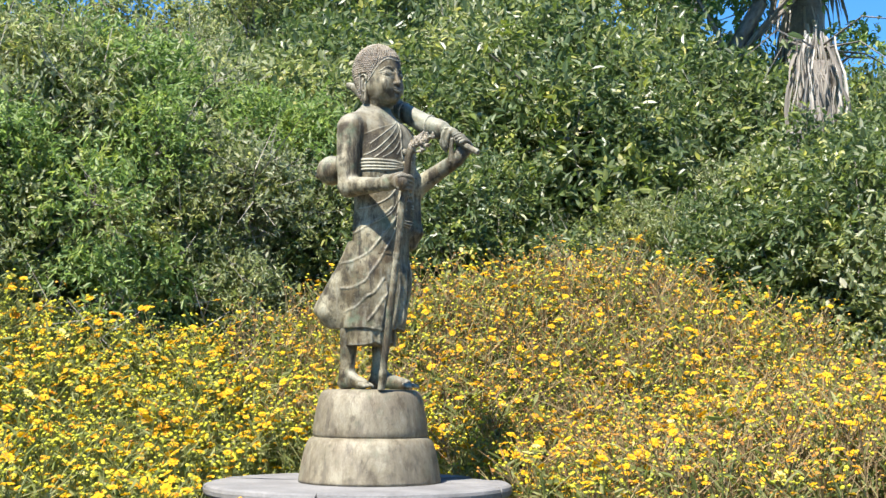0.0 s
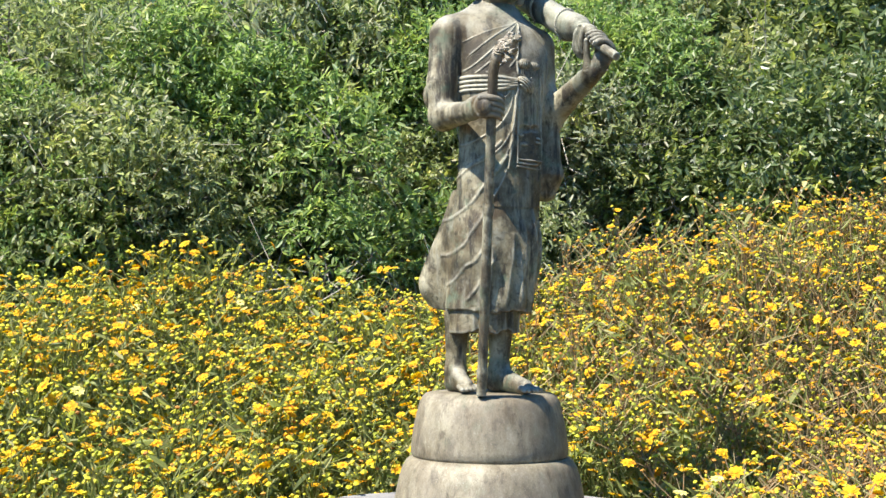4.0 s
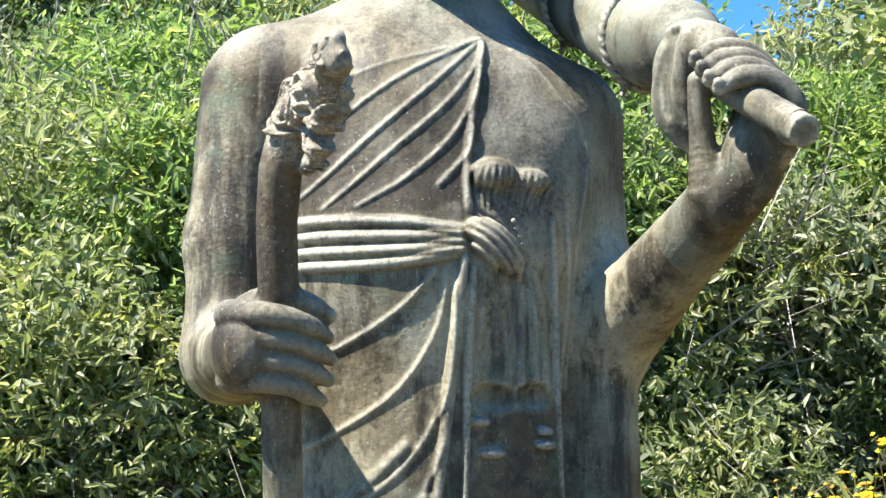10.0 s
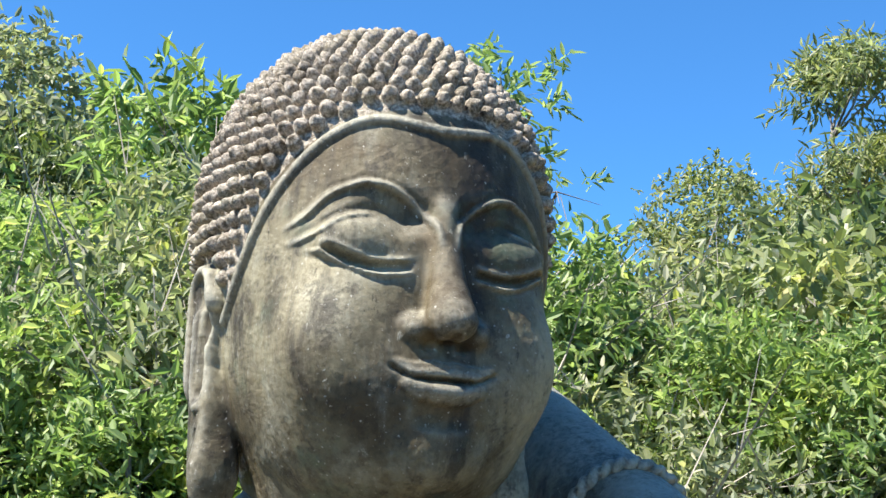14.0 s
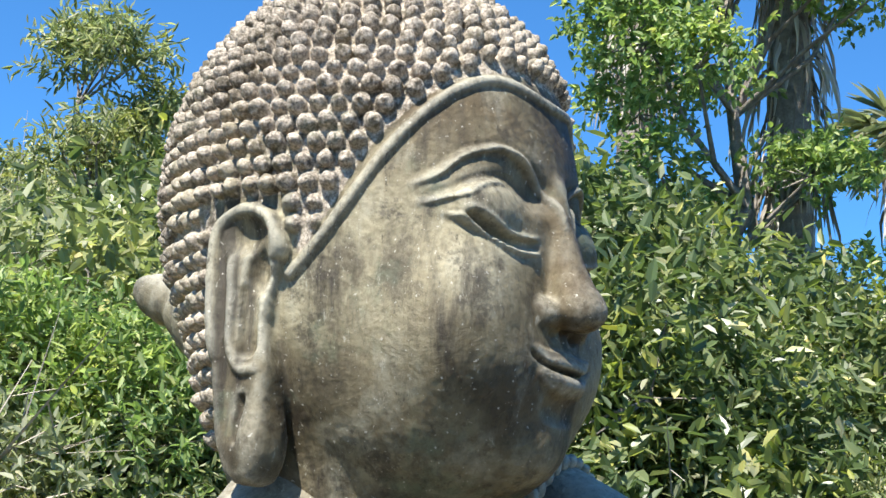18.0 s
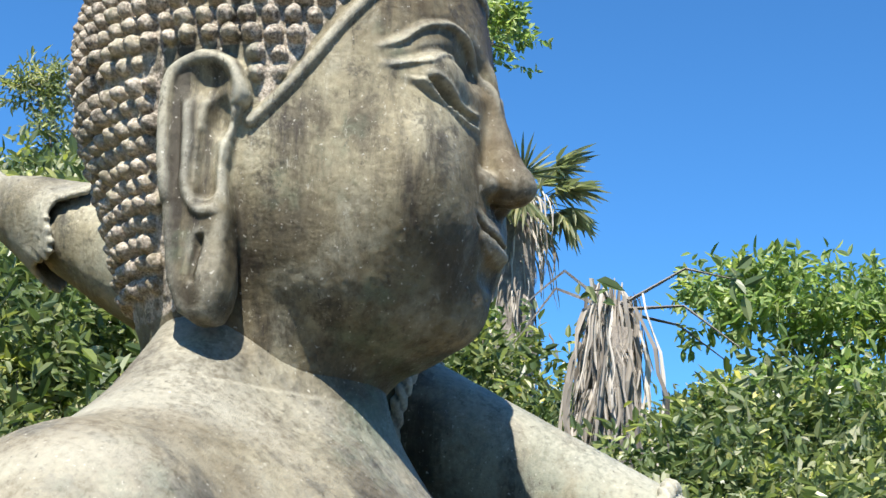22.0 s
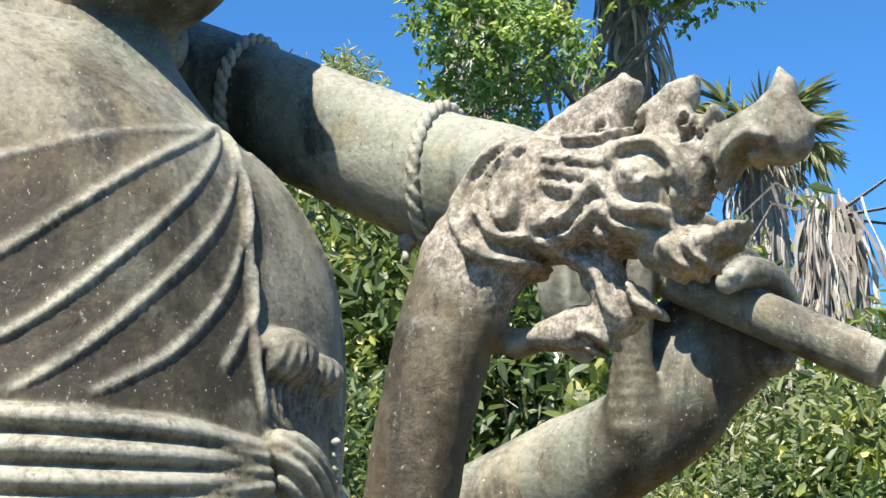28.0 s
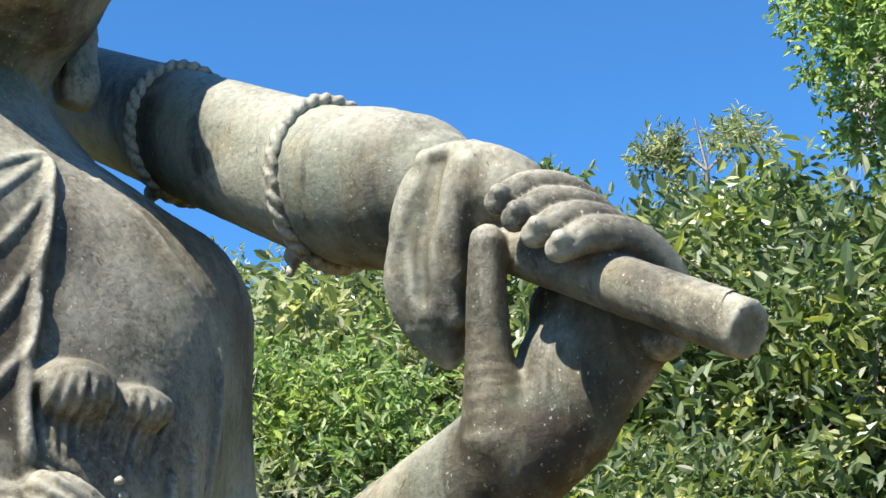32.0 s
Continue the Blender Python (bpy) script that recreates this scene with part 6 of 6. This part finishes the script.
place(make_tree("grey_oak", "grey-green oak tree on the hill", 35, 6.2, 0.5, 3.0, LEAF_GREY, 2600, 9, 0.16, 0.45, 24), 3.0, 19, 0.2)
place(make_tree("grey_oak", "grey-green oak tree on the hill", 38, 7.0, 0.5, 2.8, LEAF_GREY, 2600, 9, 0.16, 0.45, 24), 52.5, 22, 1.2)
place(make_tree("grey_oak", "grey-green oak tree on the hill", 42, 5.1, 0.5, 2.3, LEAF_SHRUB, 2600, 9, 0.11, 0.45, 24), 38.0, 19, 0.6)
place(make_tree("dark_oak", "dark rounded oak tree on the slope", 43, 6.5, 0.8, 2.0, LEAF_DARK, 2600, 9, 0.11, 0.45, 24), 61.0, 19, 0.9)
place(make_tree("young_sumac", "tall airy young tree with feathery bright leaves", 39, 4.2, 0.8, 0.8, LEAF_BRIGHT, 110, 15, 0.1, 0.3, 16), 25.5, 7.6, 0.0)
place(make_tree("young_sumac", "tall airy young tree with feathery bright leaves", 41, 3.7, 0.8, 0.85, LEAF_BRIGHT, 300, 13, 0.1, 0.3, 16), 20.5, 6.9, 0.0)
place(make_tree("young_sumac", "tall airy young tree with feathery bright leaves", 40, 3.4, 0.6, 0.9, LEAF_BRIGHT, 340, 13, 0.12, 0.3, 14), 12.0, 7.0, 0.0)


# ---- the daisies ----


def rosettes(c, up, r, petals, rng):
    """Open flower heads: a ring of petals round a low disc."""
    n = len(c)
    h = unit(np.cross(up, rng.normal(size=(n, 3))))
    g = np.cross(up, h)
    cs, ds, us, ls = [], [], [], []
    for k in range(petals):
        t = 2 * math.pi * k / petals
        d = h * math.cos(t) + g * math.sin(t)
        cs.append(c + d * r[:, None] * 0.15), ds.append(unit(d + up * 0.12)), us.append(up), ls.append(r * 0.9)
    cs, ds, us, ls = (np.stack(x, 1).reshape(-1, *x[0].shape[1:]) for x in (cs, ds, us, ls))
    v, f = blades(cs, ds, us, ls, ls * 0.62, 0.08)
    return v, f


def knobs(c, up, r, flat=0.7):
    """Small closed heads as eight-sided beads."""
    n = len(c)
    h = unit(np.cross(up, np.array([[0.3, 0.8, 0.5]])))
    g = np.cross(up, h)
    R = r[:, None]
    vs = [c + up * R * flat, c - up * R * flat] + [c + (h * math.cos(k * math.pi / 2.5) + g * math.sin(k * math.pi / 2.5)) * R for k in range(5)]
    v = np.stack(vs, 1).reshape(-1, 3)
    m = np.arange(n)[:, None] * 7
    f = np.concatenate([m + np.array([[i, 2 + k, 2 + (k + 1) % 5][:: 1 if i == 0 else -1]]) for k in range(5) for i in (0, 1)])
    return v, f


def field(name, label, seed, xs, ys, tall, mix_of, size, leafy, dry):
    """Stalks at xs, ys that branch and carry flowers, buds and spent heads in the shares of mix_of."""
    rng = np.random.default_rng(seed)
    n = len(xs)
    foot = np.stack([xs, ys, rise(xs, ys) - 0.02], 1)
    top = foot + np.stack([rng.normal(size=n) * 0.1, rng.normal(size=n) * 0.1, tall], 1)
    bend = (foot + top) / 2 + rng.normal(size=(n, 3)) * 0.035
    A = [rods(foot, bend, np.full(n, 0.004), np.full(n, 0.0032)), rods(bend, top, np.full(n, 0.0032), np.full(n, 0.002))]
    heads = [top]
    for _ in range(8):
        t = rng.uniform(0.2, 0.95, (n, 1))
        a = bend + (top - bend) * t
        b = a + np.stack([rng.normal(size=n) * 0.09, rng.normal(size=n) * 0.09, rng.uniform(0.06, 0.22, n)], 1)
        b[:, 2] = np.minimum(b[:, 2], top[:, 2] + 0.05)
        A.append(rods(a, b, np.full(n, 0.0024), np.full(n, 0.0016)))
        heads.append(b)
    m = n * leafy
    which = rng.integers(0, n, m)
    t = rng.uniform(0.1, 1.0, (m, 1)) ** 0.8
    c = foot[which] + (top - foot)[which] * t + rng.normal(size=(m, 3)) * 0.03
    d = unit(rng.normal(size=(m, 3)) + (0, 0, 0.4))
    L = rng.uniform(0.035, 0.1, m)
    A.append(blades(c, d, unit(rng.normal(size=(m, 3)) + (0, 0, 1)), L, L * rng.uniform(0.1, 0.32, m), 0.2))
    pieces = [joined(A[:-1]), A[-1]]
    mats = [STEM_DRY if dry else STEM_GREEN, STEM_GREEN]
    h = np.concatenate(heads)
    kind = rng.random(len(h))
    first = np.arange(len(h)) < n
    bloom = (kind < mix_of[0]) & (first | (rng.random(len(h)) < 0.26))
    spent = ~bloom & (kind > 1 - mix_of[1])
    bud = ~bloom & ~spent
    up = unit(rng.normal(size=h.shape) * 0.33 + (-0.22, -0.12, 1.0))
    near = h[bloom]
    v, f = rosettes(near, up[bloom], rng.uniform(0.75, 1.2, len(near)) * size, 9, rng)
    pieces.append((v, f)), mats.append(PETAL)
    pale = h[bud][::140] + (0.01, 0.0, 0.012)
    pieces.append(rosettes(pale, up[bud][::140], rng.uniform(0.8, 1.1, len(pale)) * size, 9, rng)), mats.append(PETAL_PALE)
    pieces.append(knobs(near + up[bloom] * 0.003, up[bloom], np.full(len(near), size * 0.33), 0.6)), mats.append(PETAL)
    pieces.append(knobs(h[bud], up[bud], rng.uniform(0.28, 0.5, bud.sum()) * size, 0.75)), mats.append(BUD)
    pieces.append(knobs(h[spent], up[spent], rng.uniform(0.3, 0.52, spent.sum()) * size, 0.65)), mats.append(SEED)
    vs, fs, slots, k = [], [], [], 0
    for i, (v, f) in enumerate(pieces):
        vs.append(v)
        fs += (f + k).tolist()
        slots += [i] * len(f)
        k += len(v)
    ob = new(name, mesh_of(name, np.concatenate(vs), fs, mats, False, slots))
    return tagged(ob, label, "flowers", kind="stuff")


rf = np.random.default_rng(77)
N = 20000
fx, fy = rf.uniform(-3.6, 5.6, N), rf.uniform(-2.8, 5.4, N)
w_, lat = 0.72 * fx + 0.69 * fy, 0.69 * fx - 0.72 * fy
far_ = np.hypot(fx, fy)
edge = np.interp(np.degrees(np.arctan2(fx, fy)), [-60, 0, 25, 50, 70, 120], [3.0, 3.0, 2.4, 3.0, 4.3, 3.2])
clear = (np.hypot(fx - 0.01, fy - 0.15) > 0.74) & (w_ > -0.75) & (far_ < edge + rf.normal(size=N) * 0.3) & (np.abs(lat) < 4.2)
clear &= ~((w_ < 0.3) & (np.hypot(fx + 0.4, fy + 0.5) < 0.75))
thin = 0.45 + 0.55 * np.clip(1.5 - np.abs(w_ - 1.2) / 2.2, 0, 1)
clear &= rf.random(N) < thin * 0.72
fx, fy, lat, far_ = fx[clear], fy[clear], lat[clear], far_[clear]
dry_ = rf.random(len(fx)) < np.maximum(np.clip((lat - 0.0) / 0.9, 0, 1) * 0.62, np.clip((np.degrees(np.arctan2(fx, fy)) - 18) / 22, 0, 1) * 0.66 * (far_ > 1.2))
patch = 0.5 + 0.5 * np.sin(fx * 1.9 + 1.0) * np.cos(fy * 1.6 - 0.4)
height = 0.5 + 0.16 * patch + rf.uniform(-0.14, 0.16, len(fx)) + 0.2 * np.clip(far_ - 1.2, 0, 1.3) / 1.3
height += 0.33 * np.exp(-((fx - 3.1) ** 2 + (fy - 0.9) ** 2) / 1.5) - 0.06 * np.clip(-lat / 0.8, 0, 1)
height += 0.22 * np.exp(-((fx + 0.2) ** 2 + (fy - 2.5) ** 2) / 0.12)
height -= 0.2 * np.clip((1.4 - far_) / 0.7, 0, 1)
height -= 0.13 * np.exp(-(((np.degrees(np.arctan2(fx, fy)) - 36) / 14) ** 2)) * (far_ > 1.3)
g_ = ~dry_
field("yellow_daisies", "tall yellow crown daisies in bloom with green buds", 91, fx[g_], fy[g_], height[g_], (0.5, 0.05), 0.0255, 16, False)
field("spent_daisies", "drying orange-brown crown daisies going to seed", 92, fx[dry_], fy[dry_], height[dry_] * 1.06, (0.26, 0.55), 0.0215, 8, True)


def dry_stalks(seed, n):
    """Bleached leafless stalks that lean and branch between the flowers and the shrubs."""
    rng = np.random.default_rng(seed)
    az, d = np.radians(rng.uniform(-12, 100, n)), rng.uniform(2.3, 6.5, n)
    foot = np.stack([d * np.sin(az), d * np.cos(az), np.zeros(n)], 1)
    foot[:, 2] = rise(foot[:, 0], foot[:, 1]) - 0.03
    up = unit(rng.normal(size=(n, 3)) * 0.35 + (0, 0, 1))
    L = rng.uniform(0.45, 1.0, (n, 1))
    mid, top = foot + up * L * 0.55, foot + unit(up + 0.3 * rng.normal(size=(n, 3))) * L
    rows = [rods(foot, mid, np.full(n, 0.006), np.full(n, 0.0045)), rods(mid, top, np.full(n, 0.0045), np.full(n, 0.002))]
    for _ in range(4):
        a = mid + (top - mid) * rng.random((n, 1))
        b = a + unit(up + 0.8 * rng.normal(size=(n, 3))) * L * rng.uniform(0.15, 0.4, (n, 1))
        rows.append(rods(a, b, np.full(n, 0.003), np.full(n, 0.0012)))
    v, f = joined(rows)
    tagged(new("dry_stalks", mesh_of("dry_stalks", v, f, [TWIG])), "bleached bare stalks between flowers and shrubs", "brush", kind="stuff")


dry_stalks(55, 110)
